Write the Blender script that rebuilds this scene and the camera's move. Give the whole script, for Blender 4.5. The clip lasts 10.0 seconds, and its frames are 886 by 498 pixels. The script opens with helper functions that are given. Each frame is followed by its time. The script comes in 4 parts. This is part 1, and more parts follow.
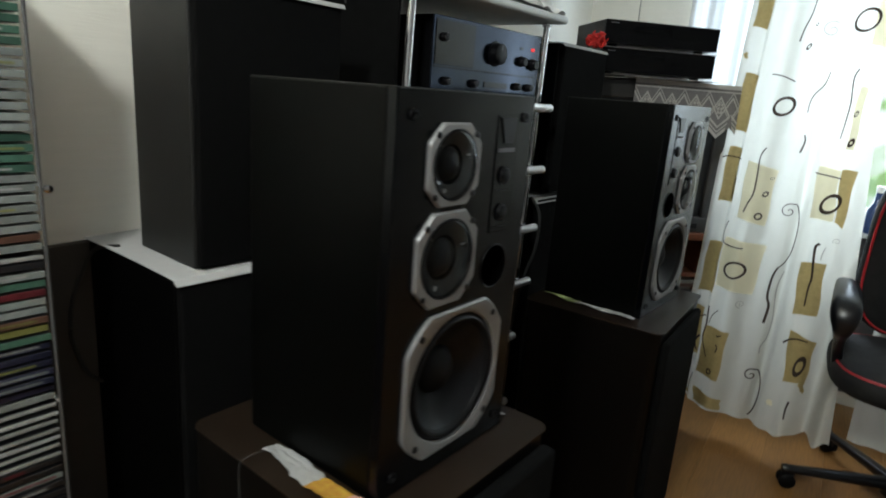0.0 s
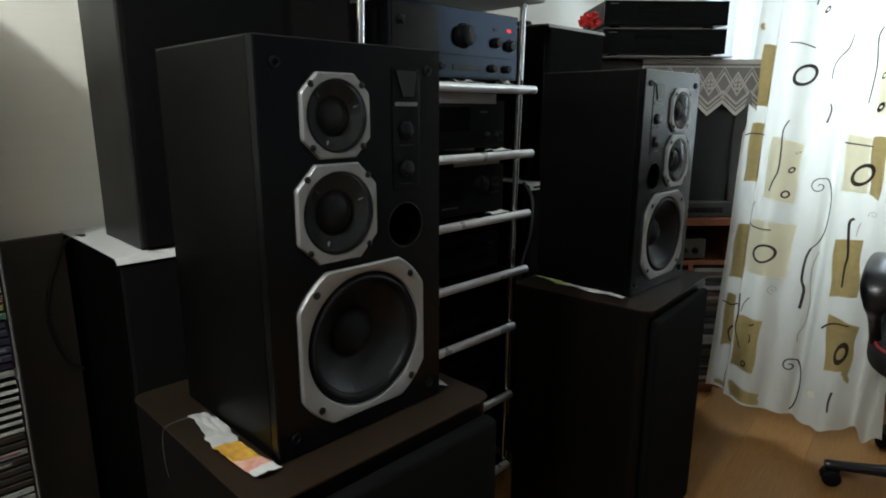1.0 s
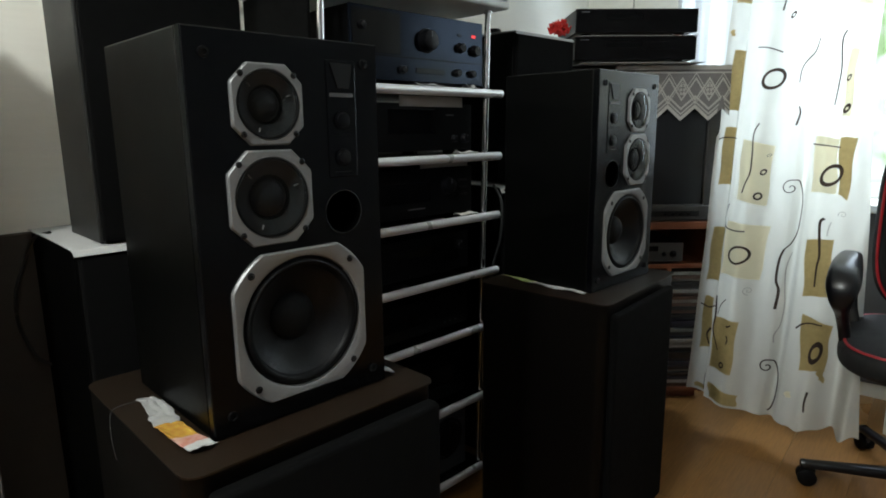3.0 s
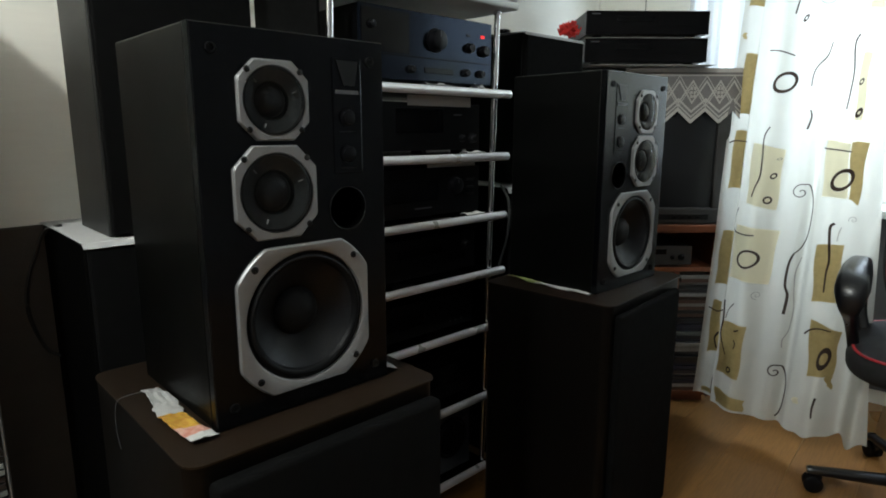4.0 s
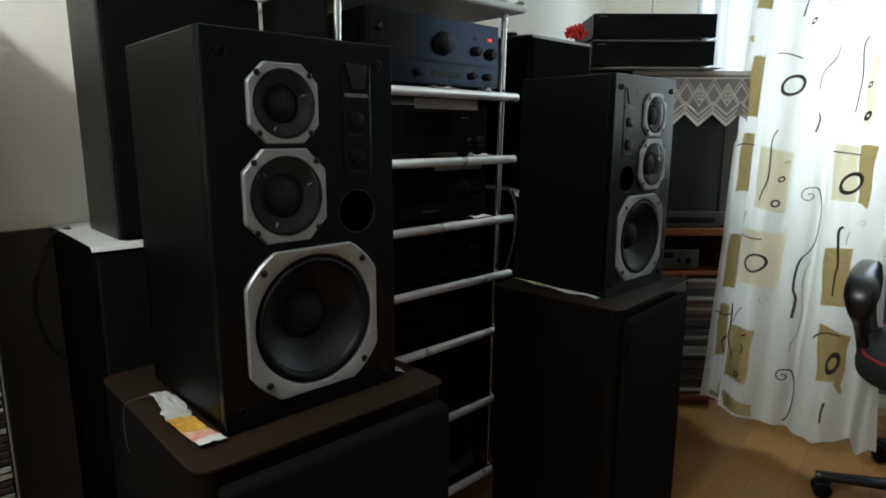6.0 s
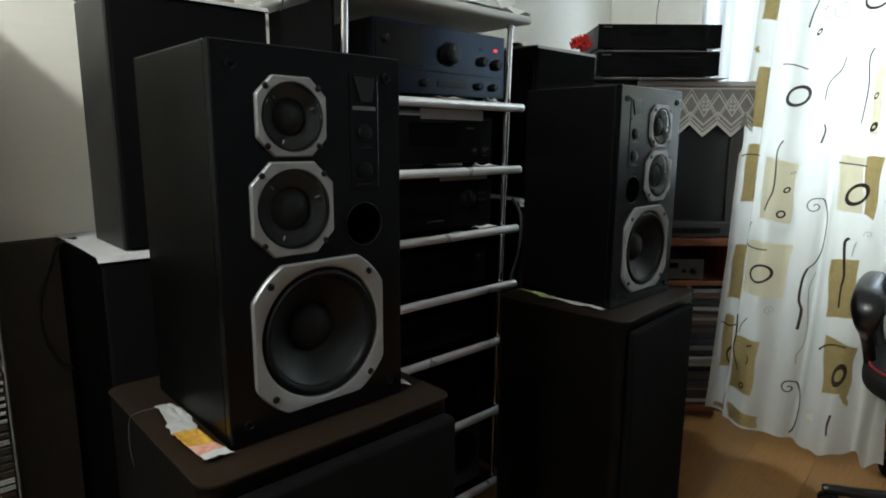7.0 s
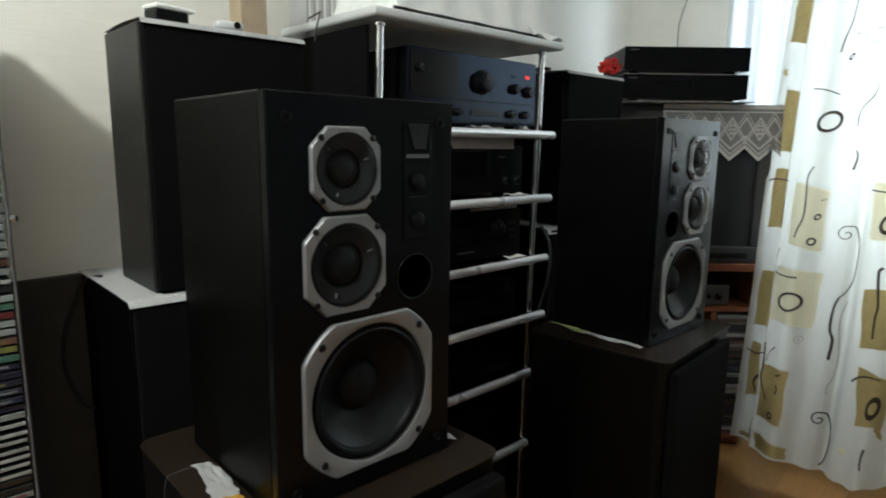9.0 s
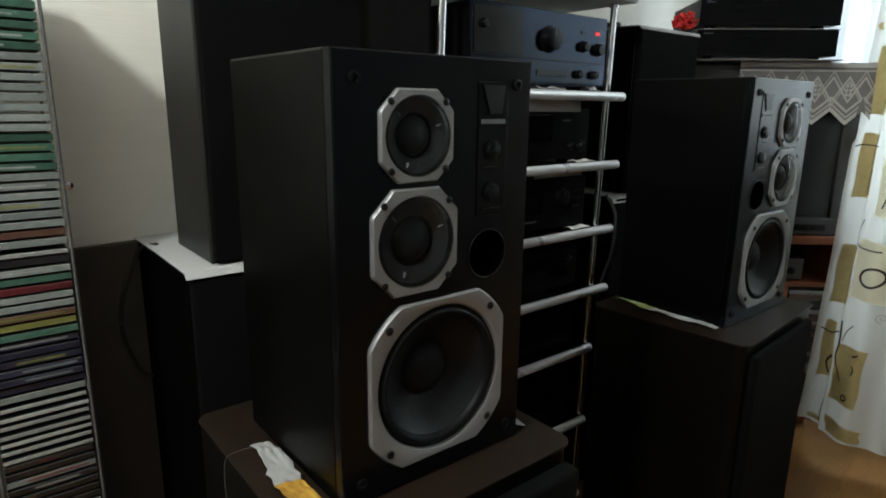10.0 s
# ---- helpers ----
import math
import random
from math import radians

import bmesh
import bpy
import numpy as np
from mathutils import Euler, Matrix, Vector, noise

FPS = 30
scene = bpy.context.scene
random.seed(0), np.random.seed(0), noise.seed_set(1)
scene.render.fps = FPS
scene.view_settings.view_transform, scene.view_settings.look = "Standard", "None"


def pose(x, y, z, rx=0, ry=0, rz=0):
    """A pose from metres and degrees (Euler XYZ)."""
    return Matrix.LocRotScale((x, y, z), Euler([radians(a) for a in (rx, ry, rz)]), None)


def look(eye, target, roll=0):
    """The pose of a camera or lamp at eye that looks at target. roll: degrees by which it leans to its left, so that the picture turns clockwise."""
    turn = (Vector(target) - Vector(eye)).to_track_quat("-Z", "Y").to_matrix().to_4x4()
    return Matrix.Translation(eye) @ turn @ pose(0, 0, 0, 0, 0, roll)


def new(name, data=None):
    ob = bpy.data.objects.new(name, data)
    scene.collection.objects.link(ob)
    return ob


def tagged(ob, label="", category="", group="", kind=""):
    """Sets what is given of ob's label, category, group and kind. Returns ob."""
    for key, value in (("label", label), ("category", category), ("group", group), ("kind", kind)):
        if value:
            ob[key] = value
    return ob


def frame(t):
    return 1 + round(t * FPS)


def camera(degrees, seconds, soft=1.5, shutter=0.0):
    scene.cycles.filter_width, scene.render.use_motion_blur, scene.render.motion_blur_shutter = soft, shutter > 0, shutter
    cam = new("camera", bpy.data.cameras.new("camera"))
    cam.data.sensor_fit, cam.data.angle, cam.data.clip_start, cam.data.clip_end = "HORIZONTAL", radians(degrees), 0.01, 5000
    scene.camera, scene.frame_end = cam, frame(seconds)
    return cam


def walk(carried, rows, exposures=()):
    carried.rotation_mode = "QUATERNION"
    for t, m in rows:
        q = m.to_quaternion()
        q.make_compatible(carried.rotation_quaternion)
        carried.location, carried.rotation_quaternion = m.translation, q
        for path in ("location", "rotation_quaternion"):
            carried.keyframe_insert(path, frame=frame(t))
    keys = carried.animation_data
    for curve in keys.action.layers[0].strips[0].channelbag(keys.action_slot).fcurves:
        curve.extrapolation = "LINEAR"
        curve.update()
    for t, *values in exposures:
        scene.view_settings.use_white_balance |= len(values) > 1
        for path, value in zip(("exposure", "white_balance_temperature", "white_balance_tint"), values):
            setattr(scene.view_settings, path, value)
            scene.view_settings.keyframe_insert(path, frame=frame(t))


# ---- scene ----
cam = camera(72.3, 10.0, 1.8, 0.5)
PATH = [
    (0, (0.459, -0.061, 1.215), (-0.73, 1.466, 0.71), 4.4),
    (0.5, (0.573, 0.039, 1.175), (-0.715, 1.503, 0.729), 4.9),
    (1, (0.632, 0.087, 1.135), (-0.741, 1.47, 0.687), 0.1),
    (1.5, (0.648, 0.097, 1.13), (-0.735, 1.485, 0.728), 0.9),
    (2, (0.66, 0.104, 1.116), (-0.728, 1.49, 0.724), 1.5),
    (2.5, (0.702, 0.123, 1.103), (-0.678, 1.516, 0.707), -0.5),
    (4, (0.743, 0.133, 1.09), (-0.677, 1.489, 0.704), 0.1),
    (4.5, (0.743, 0.134, 1.09), (-0.674, 1.491, 0.704), -0.2),
    (5, (0.742, 0.133, 1.089), (-0.678, 1.488, 0.704), -0.1),
    (6.5, (0.731, 0.129, 1.094), (-0.704, 1.473, 0.727), 0.2),
    (7, (0.727, 0.128, 1.099), (-0.711, 1.472, 0.744), 0.3),
    (7.5, (0.72, 0.126, 1.106), (-0.702, 1.484, 0.743), 1.1),
    (8, (0.7, 0.121, 1.124), (-0.707, 1.498, 0.769), 0.1),
    (8.5, (0.669, 0.118, 1.144), (-0.728, 1.505, 0.791), -0.0),
    (9, (0.634, 0.109, 1.157), (-0.807, 1.455, 0.82), 0.7),
    (9.5, (0.601, 0.107, 1.162), (-0.912, 1.353, 0.765), 0.5),
    (10, (0.554, 0.127, 1.16), (-0.959, 1.351, 0.701), 0.7),
]
walk(cam, [(t, look(eye, target, roll)) for t, eye, target, roll in PATH],
     exposures=((0.0, -0.14), (0.5, -0.10), (1.0, 0.0), (10.0, 0.0)))

# ---- world, sun, lights ----
world = bpy.data.worlds.new("sky")
scene.world = world
world.use_nodes = True
wn = world.node_tree.nodes
sky = wn.new("ShaderNodeTexSky")
sky.sky_type = "NISHITA"
sky.sun_disc = False
sky.sun_elevation = radians(42)
sky.sun_rotation = radians(-35)
world.node_tree.links.new(sky.outputs[0], wn["Background"].inputs[0])
wn["Background"].inputs[1].default_value = 0.12
sun = new("sun", bpy.data.lights.new("sun", "SUN"))
sun.data.energy, sun.data.angle, sun.data.color = 0.8, radians(14), (1.0, 0.96, 0.90)
sun.matrix_world = look((-2.0, 6.0, 6.0), (0.0, 2.8, 0.0))

# the room's own axes: x along the window wall, -y along the long wall; origin in the corner
ROOM = pose(-1.0, 2.86, 0, 0, 0, 5.9)
win = bpy.data.lights.new("window_daylight", "AREA")
win.shape, win.size, win.size_y = "RECTANGLE", 1.5, 1.4
win.energy, win.color = 62.0, (0.70, 0.85, 1.0)
window_daylight = new("window_daylight", win)
window_daylight.matrix_world = ROOM @ pose(1.62, 0.12, 1.58, -90, 0, 0)
# ceiling lamp behind the walker, whose light throws the disc tower's slanting shadow on the long wall
LAMP = (0.315, -0.67, 2.22)
bulb = bpy.data.lights.new("ceiling_bulb", "POINT")
bulb.energy, bulb.color, bulb.shadow_soft_size = 100.0, (0.92, 0.98, 0.945), 0.09
ceiling_bulb = new("ceiling_bulb", bulb)
ceiling_bulb.location = LAMP


# ---- materials ----
def material(name, color, rough=0.5, metal=0.0, vary=0.15, scale=40.0, bump=0.0, bump_scale=200.0, color2=None,
             stretch=(1, 1, 1), coat=0.0, spec=0.5, random_tone=0.0):
    """Principled surface with two scales of variation in colour and gloss and a fine relief."""
    m = bpy.data.materials.new(name)
    m.use_nodes = True
    nt = m.node_tree
    n, l = nt.nodes, nt.links
    p = n["Principled BSDF"]
    p.inputs["Metallic"].default_value = metal
    p.inputs["Coat Weight"].default_value = coat
    p.inputs["Specular IOR Level"].default_value = spec
    tc = n.new("ShaderNodeTexCoord")
    mp = n.new("ShaderNodeMapping")
    mp.inputs["Scale"].default_value = stretch
    l.new(tc.outputs["Object"], mp.inputs[0])
    fine = n.new("ShaderNodeTexNoise")
    fine.inputs["Scale"].default_value = scale
    fine.inputs["Detail"].default_value = 6
    broad = n.new("ShaderNodeTexNoise")
    broad.inputs["Scale"].default_value = scale * 0.11
    broad.inputs["Detail"].default_value = 3
    l.new(mp.outputs[0], fine.inputs[0])
    l.new(tc.outputs["Object"], broad.inputs[0])
    add = n.new("ShaderNodeMath")
    add.operation = "ADD"
    l.new(fine.outputs[0], add.inputs[0])
    l.new(broad.outputs[0], add.inputs[1])
    half = n.new("ShaderNodeMath")
    half.operation = "MULTIPLY_ADD"
    half.inputs[1].default_value, half.inputs[2].default_value = 0.9, -0.4
    half.use_clamp = True
    l.new(add.outputs[0], half.inputs[0])
    c2 = color2 or tuple(c * (1 - 2 * vary) for c in color)
    mix = n.new("ShaderNodeMix")
    mix.data_type = "RGBA"
    mix.inputs[6].default_value, mix.inputs[7].default_value = (*color, 1), (*c2, 1)
    l.new(half.outputs[0], mix.inputs[0])
    out = mix.outputs[2]
    if random_tone:
        info = n.new("ShaderNodeObjectInfo")
        hsv = n.new("ShaderNodeHueSaturation")
        ma = n.new("ShaderNodeMath")
        ma.operation = "MULTIPLY_ADD"
        ma.inputs[1].default_value, ma.inputs[2].default_value = random_tone, 1 - random_tone / 2
        l.new(info.outputs["Random"], ma.inputs[0])
        l.new(ma.outputs[0], hsv.inputs["Value"])
        l.new(out, hsv.inputs["Color"])
        out = hsv.outputs[0]
    l.new(out, p.inputs["Base Color"])
    ro = n.new("ShaderNodeMath")
    ro.operation = "MULTIPLY_ADD"
    ro.inputs[1].default_value, ro.inputs[2].default_value = 0.2, rough - 0.1
    ro.use_clamp = True
    l.new(broad.outputs[0], ro.inputs[0])
    l.new(ro.outputs[0], p.inputs["Roughness"])
    if bump:
        bt = n.new("ShaderNodeTexNoise")
        bt.inputs["Scale"].default_value = bump_scale
        l.new(mp.outputs[0], bt.inputs[0])
        b = n.new("ShaderNodeBump")
        b.inputs["Strength"].default_value = bump
        b.inputs["Distance"].default_value = 0.002
        l.new(bt.outputs[0], b.inputs["Height"])
        l.new(b.outputs[0], p.inputs["Normal"])
    return m


def cloth(name, color, through_light=0.5, vary=0.08, scale=300.0, spec=0.1):
    """Fabric or paper that lets part of the light through."""
    m = material(name, color, rough=0.9, vary=vary, scale=scale, bump=0.15, bump_scale=900, spec=spec)
    n, l = m.node_tree.nodes, m.node_tree.links
    p = n["Principled BSDF"]
    t = n.new("ShaderNodeBsdfTranslucent")
    src = p.inputs["Base Color"].links[0].from_socket
    l.new(src, t.inputs[0])
    mix = n.new("ShaderNodeMixShader")
    mix.inputs[0].default_value = through_light
    l.new(p.outputs[0], mix.inputs[1])
    l.new(t.outputs[0], mix.inputs[2])
    l.new(mix.outputs[0], n["Material Output"].inputs[0])
    return m


def glowing(name, color, strength):
    m = bpy.data.materials.new(name)
    m.use_nodes = True
    p = m.node_tree.nodes["Principled BSDF"]
    p.inputs["Base Color"].default_value = (*color, 1)
    p.inputs["Emission Color"].default_value = (*color, 1)
    p.inputs["Emission Strength"].default_value = strength
    return m


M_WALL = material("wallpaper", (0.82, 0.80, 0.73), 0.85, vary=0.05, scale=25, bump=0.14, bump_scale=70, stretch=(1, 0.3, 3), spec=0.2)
M_DADO = material("dark_brown_lower_wall", (0.064, 0.056, 0.049), 0.85, vary=0.10, scale=14, bump=0.35, bump_scale=160, stretch=(1, 1, 3), spec=0.2)
# unseen closing walls; grey picked for the bounce and reflections they give
M_FARWALL = material("grey_bounce_wall", (0.22, 0.215, 0.215), 0.8, vary=0.12, scale=14, bump=0.2, bump_scale=70, spec=0.2)
M_CEIL = material("ceiling_paint", (0.80, 0.79, 0.76), 0.9, vary=0.03, scale=12)
M_FLOOR = material("laminate_oak", (0.34, 0.162, 0.048), 0.30, vary=0.30, scale=16, stretch=(9, 0.8, 1), bump=0.06, bump_scale=60, random_tone=0.26)
M_JOINT = material("floor_joint", (0.15, 0.08, 0.028), 0.8)
M_VINYL = material("black_ash_vinyl", (0.0008, 0.0009, 0.0008), 0.36, vary=0.25, scale=60, stretch=(6, 6, 1), bump=0.06, bump_scale=240, spec=0.10)
M_BAFFLE = material("black_baffle", (0.0010, 0.0011, 0.0016), 0.24, vary=0.2, scale=90, bump=0.02, bump_scale=500, spec=0.22)
M_BAFFLE.node_tree.nodes["Principled BSDF"].inputs["Specular Tint"].default_value = (0.93, 0.97, 1.0, 1)
M_GREY = material("dark_grey_vinyl", (0.013, 0.013, 0.0125), 0.45, vary=0.2, scale=50, stretch=(5, 5, 1), bump=0.15, bump_scale=240, spec=0.36)
M_LOWBOX = material("near_black_ash", (0.0011, 0.0011, 0.0011), 0.6, vary=0.25, scale=50, stretch=(5, 5, 1), bump=0.15, bump_scale=240, spec=0.03)
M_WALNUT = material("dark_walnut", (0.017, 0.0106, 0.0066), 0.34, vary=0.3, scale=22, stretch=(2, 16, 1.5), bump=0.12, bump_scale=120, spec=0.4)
# same walnut; the sides' shade is put into this darker colour
M_WALNUT_V = material("shaded_walnut_side", (0.0036, 0.0029, 0.0025), 0.40, vary=0.4, scale=22, stretch=(14, 14, 0.8), bump=0.12, bump_scale=120, spec=0.12)
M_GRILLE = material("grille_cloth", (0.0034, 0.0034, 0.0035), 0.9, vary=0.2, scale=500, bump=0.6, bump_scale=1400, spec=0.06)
# near-black without gloss holds the shade down the port
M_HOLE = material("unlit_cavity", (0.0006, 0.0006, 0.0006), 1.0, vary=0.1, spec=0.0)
M_PLATE = material("satin_aluminium", (0.23, 0.23, 0.235), 0.42, metal=0.5, vary=0.06, scale=120, bump=0.05, bump_scale=900)
M_CHROME = material("chrome", (0.80, 0.80, 0.82), 0.10, metal=1.0, vary=0.04, scale=30)
M_SILVER = material("silver_paint", (0.62, 0.63, 0.64), 0.35, metal=0.3, vary=0.06, scale=80, bump=0.04)
M_RAIL = material("bright_silver_rail", (0.80, 0.81, 0.85), 0.30, metal=0.5, vary=0.015, scale=90)
M_BOARD = material("pale_grey_laminate", (0.50, 0.52, 0.52), 0.38, vary=0.05, scale=60)
M_RUBBER = material("rubber", (0.0035, 0.0035, 0.004), 0.5, vary=0.15, scale=70, spec=0.13)
M_CONE = material("paper_cone", (0.0050, 0.0054, 0.0070), 0.45, vary=0.25, scale=80, bump=0.2, bump_scale=350, spec=0.25)
M_CAP = material("dust_cap", (0.0066, 0.0076, 0.0092), 0.62, spec=0.2, vary=0.2, scale=90, bump=0.2, bump_scale=600)
M_MESH = material("grey_dome_cloth", (0.038, 0.043, 0.045), 0.34, vary=0.4, scale=45, bump=0.25, bump_scale=700, spec=0.3, coat=0.35)
M_DOME = material("soft_dome", (0.0115, 0.0135, 0.0160), 0.45, vary=0.3, scale=60, bump=0.2, bump_scale=600, spec=0.3)
M_SMOKE = bpy.data.materials.new("smoky_clear_plastic")
M_SMOKE.use_nodes = True
sn, sl = M_SMOKE.node_tree.nodes, M_SMOKE.node_tree.links
st, sg, sm, sf = sn.new("ShaderNodeBsdfTransparent"), sn.new("ShaderNodeBsdfGlossy"), sn.new("ShaderNodeMixShader"), sn.new("ShaderNodeFresnel")
st.inputs[0].default_value = (0.78, 0.78, 0.77, 1)
sg.inputs["Roughness"].default_value = 0.07
sf.inputs["IOR"].default_value = 1.18
sl.new(sf.outputs[0], sm.inputs[0])
sl.new(st.outputs[0], sm.inputs[1])
sl.new(sg.outputs[0], sm.inputs[2])
sl.new(sm.outputs[0], sn["Material Output"].inputs[0])
M_SCREW = material("black_screw", (0.010, 0.010, 0.010), 0.35, metal=0.5)
M_BADGE = material("grey_badge", (0.0045, 0.0045, 0.0048), 0.4, vary=0.1, spec=0.25)
M_PRINT = material("grey_print", (0.07, 0.07, 0.078), 0.5)
M_BLACKMETAL = material("black_metal", (0.0026, 0.0026, 0.0031), 0.36, vary=0.15, scale=70, bump=0.05, bump_scale=800, spec=0.12)
M_GUNMETAL = material("gunmetal_front", (0.017, 0.0235, 0.039), 0.11, metal=0.9, vary=0.10, scale=60, stretch=(1, 0.6, 40), bump=0.02, bump_scale=300)
M_KNOB = material("black_knob", (0.003, 0.003, 0.004), 0.36, spec=0.14)
M_GLOSS = material("gloss_black_plastic", (0.0025, 0.0025, 0.003), 0.18, vary=0.1, scale=40, spec=0.2)
M_SCREEN = material("crt_glass", (0.012, 0.013, 0.015), 0.30, vary=0.05, scale=20, spec=0.3)
M_TVGREY = material("tv_grey_plastic", (0.030, 0.029, 0.028), 0.45, vary=0.08, scale=80, bump=0.1, bump_scale=700)
M_CHERRY = material("cherry_wood", (0.20, 0.060, 0.024), 0.38, vary=0.25, scale=20, stretch=(2, 2, 14), bump=0.08)
M_PAPER = cloth("white_paper", (0.43, 0.43, 0.43), 0.15, vary=0.06, scale=40)
M_LEAF = cloth("thin_grey_white_paper", (0.34, 0.34, 0.34), 0.15, vary=0.14, scale=60)
M_YELLOW = cloth("yellow_print", (0.46, 0.34, 0.04), 0.1, vary=0.2, scale=110)
M_RED = cloth("red_print", (0.36, 0.07, 0.04), 0.1, vary=0.3, scale=110)
for nd in M_YELLOW.node_tree.nodes:
    if nd.type == "MIX":
        nd.inputs[7].default_value = (0.30, 0.10, 0.03, 1)
for nd in M_RED.node_tree.nodes:
    if nd.type == "MIX":
        nd.inputs[7].default_value = (0.50, 0.40, 0.34, 1)
M_GREEN = cloth("green_print", (0.38, 0.46, 0.20), 0.1, vary=0.2, scale=60)
M_CURTAIN = cloth("printed_curtain_cloth", (0.66, 0.645, 0.575), 0.52, vary=0.03, scale=220)
M_OCHRE = cloth("ochre_print", (0.60, 0.47, 0.22), 0.5, vary=0.16, scale=70)
M_BEIGE = cloth("beige_print", (0.92, 0.86, 0.67), 0.6, vary=0.03, scale=70)
M_INK = cloth("brown_ink_print", (0.085, 0.062, 0.052), 0.3, vary=0.2, scale=120)
M_GREYINK = cloth("grey_ink_print", (0.50, 0.47, 0.42), 0.4, vary=0.2, scale=120)
M_TULLE = cloth("white_tulle", (0.85, 0.87, 0.90), 0.7, vary=0.02)
M_LACE = cloth("crochet_lace", (0.62, 0.60, 0.57), 0.2, vary=0.10, scale=260)
M_LACEDARK = cloth("lace_ground", (0.27, 0.26, 0.26), 0.2, vary=0.15, scale=260)
M_COVER = cloth("white_cover_cloth", (0.84, 0.84, 0.82), 0.15, vary=0.07, scale=30)
M_FRAME = material("white_window_paint", (0.80, 0.80, 0.78), 0.4, vary=0.03, scale=20)
M_GLASS = bpy.data.materials.new("window_glass")
M_GLASS.use_nodes = True
M_GLASS.node_tree.nodes["Principled BSDF"].inputs["Transmission Weight"].default_value = 1.0
M_GLASS.node_tree.nodes["Principled BSDF"].inputs["Roughness"].default_value = 0.0
M_CHAIR = material("black_chair_cloth", (0.006, 0.006, 0.0065), 0.8, vary=0.2, scale=300, bump=0.4, bump_scale=900)
M_ARM = material("black_polyurethane", (0.004, 0.0046, 0.0070), 0.30, vary=0.15, scale=60)
M_REDPIPE = material("red_piping", (0.42, 0.012, 0.020), 0.5, vary=0.1)
M_REDYARN = material("red_fluff", (0.62, 0.02, 0.015), 0.8, vary=0.2, scale=120, bump=0.6, bump_scale=300)
M_LED = glowing("red_led", (0.9, 0.03, 0.03), 1.1)
M_WIRE = material("black_cable", (0.012, 0.012, 0.012), 0.5)
SPINES = [material("cd_spine_" + k, c, 0.3, vary=0.25, scale=90, random_tone=0.6) for k, c in
          (("white", (0.30, 0.30, 0.29)), ("green", (0.045, 0.105, 0.075)), ("dark", (0.012, 0.012, 0.014)), ("red", (0.13, 0.018, 0.026)),
           ("blue", (0.018, 0.021, 0.045)), ("yellow", (0.20, 0.20, 0.06)), ("grey", (0.20, 0.22, 0.21)), ("brown", (0.10, 0.05, 0.035)))]


# ---- mesh helpers ----
def mesh_object(name, bm, mat, smooth=False):
    me = bpy.data.meshes.new(name)
    bmesh.ops.recalc_face_normals(bm, faces=bm.faces)
    if smooth:
        for f in bm.faces:
            f.smooth = True
    bm.to_mesh(me)
    bm.free()
    me.materials.append(mat)
    if smooth:
        me.set_sharp_from_angle(angle=radians(38))
    return new(name, me)


def part(name, bm, mat, parent, label="", smooth=False):
    ob = mesh_object(name, bm, mat, smooth)
    ob.parent = parent
    if label:
        tagged(ob, label=label)
    return ob


def thing(name, m, label, category, group="", kind=""):
    ob = new(name)
    ob.empty_display_size = 0.1
    ob.matrix_world = m
    return tagged(ob, label, category, group, kind)


def solo(name, bm, mat, label, category, m=None, smooth=False, kind="", group=""):
    ob = mesh_object(name, bm, mat, smooth)
    if m is not None:
        ob.matrix_world = m
    return tagged(ob, label, category, group, kind)


def box(x0, x1, y0, y1, z0, z1, bevel=0.0, segs=2, bm=None):
    own = bm is None
    b = bmesh.new()
    bmesh.ops.create_cube(b, size=1, matrix=Matrix.Translation(((x0 + x1) / 2, (y0 + y1) / 2, (z0 + z1) / 2))
                          @ Matrix.Diagonal((x1 - x0, y1 - y0, z1 - z0, 1)))
    if bevel:
        bmesh.ops.bevel(b, geom=list(b.edges), offset=bevel, segments=segs, affect="EDGES", profile=0.5)
    if own:
        return b
    me = bpy.data.meshes.new("tmp")
    b.to_mesh(me)
    b.free()
    bm.from_mesh(me)
    bpy.data.meshes.remove(me)
    return bm


def lathe(profile, segs=48, m=None, bm=None):
    """Turns a profile of (x, r) about the x axis."""
    bm = bm or bmesh.new()
    m = m or Matrix()
    rings = []
    for x, r in profile:
        if r < 1e-6:
            rings.append([bm.verts.new(m @ Vector((x, 0, 0)))])
        else:
            rings.append([bm.verts.new(m @ Vector((x, r * math.cos(2 * math.pi * i / segs), r * math.sin(2 * math.pi * i / segs)))) for i in range(segs)])
    for a, b in zip(rings, rings[1:]):
        for i in range(segs):
            j = (i + 1) % segs
            if len(a) == 1 and len(b) > 1:
                bm.faces.new((a[0], b[i], b[j]))
            elif len(b) == 1 and len(a) > 1:
                bm.faces.new((a[i], b[0], a[j]))
            elif len(a) > 1:
                bm.faces.new((a[i], b[i], b[j], a[j]))
    return bm


def rod(a, b, r, segs=16, bm=None, cap=0.0):
    """A round bar from a to b with slightly rounded ends."""
    a, b = Vector(a), Vector(b)
    d = b - a
    m = Matrix.Translation(a) @ d.to_track_quat("X", "Z").to_matrix().to_4x4()
    e = min(r * 0.35, d.length * 0.2)
    return lathe([(0, 0), (0, r - e), (e, r), (d.length - e, r), (d.length, r - e), (d.length, 0)], segs, m, bm)


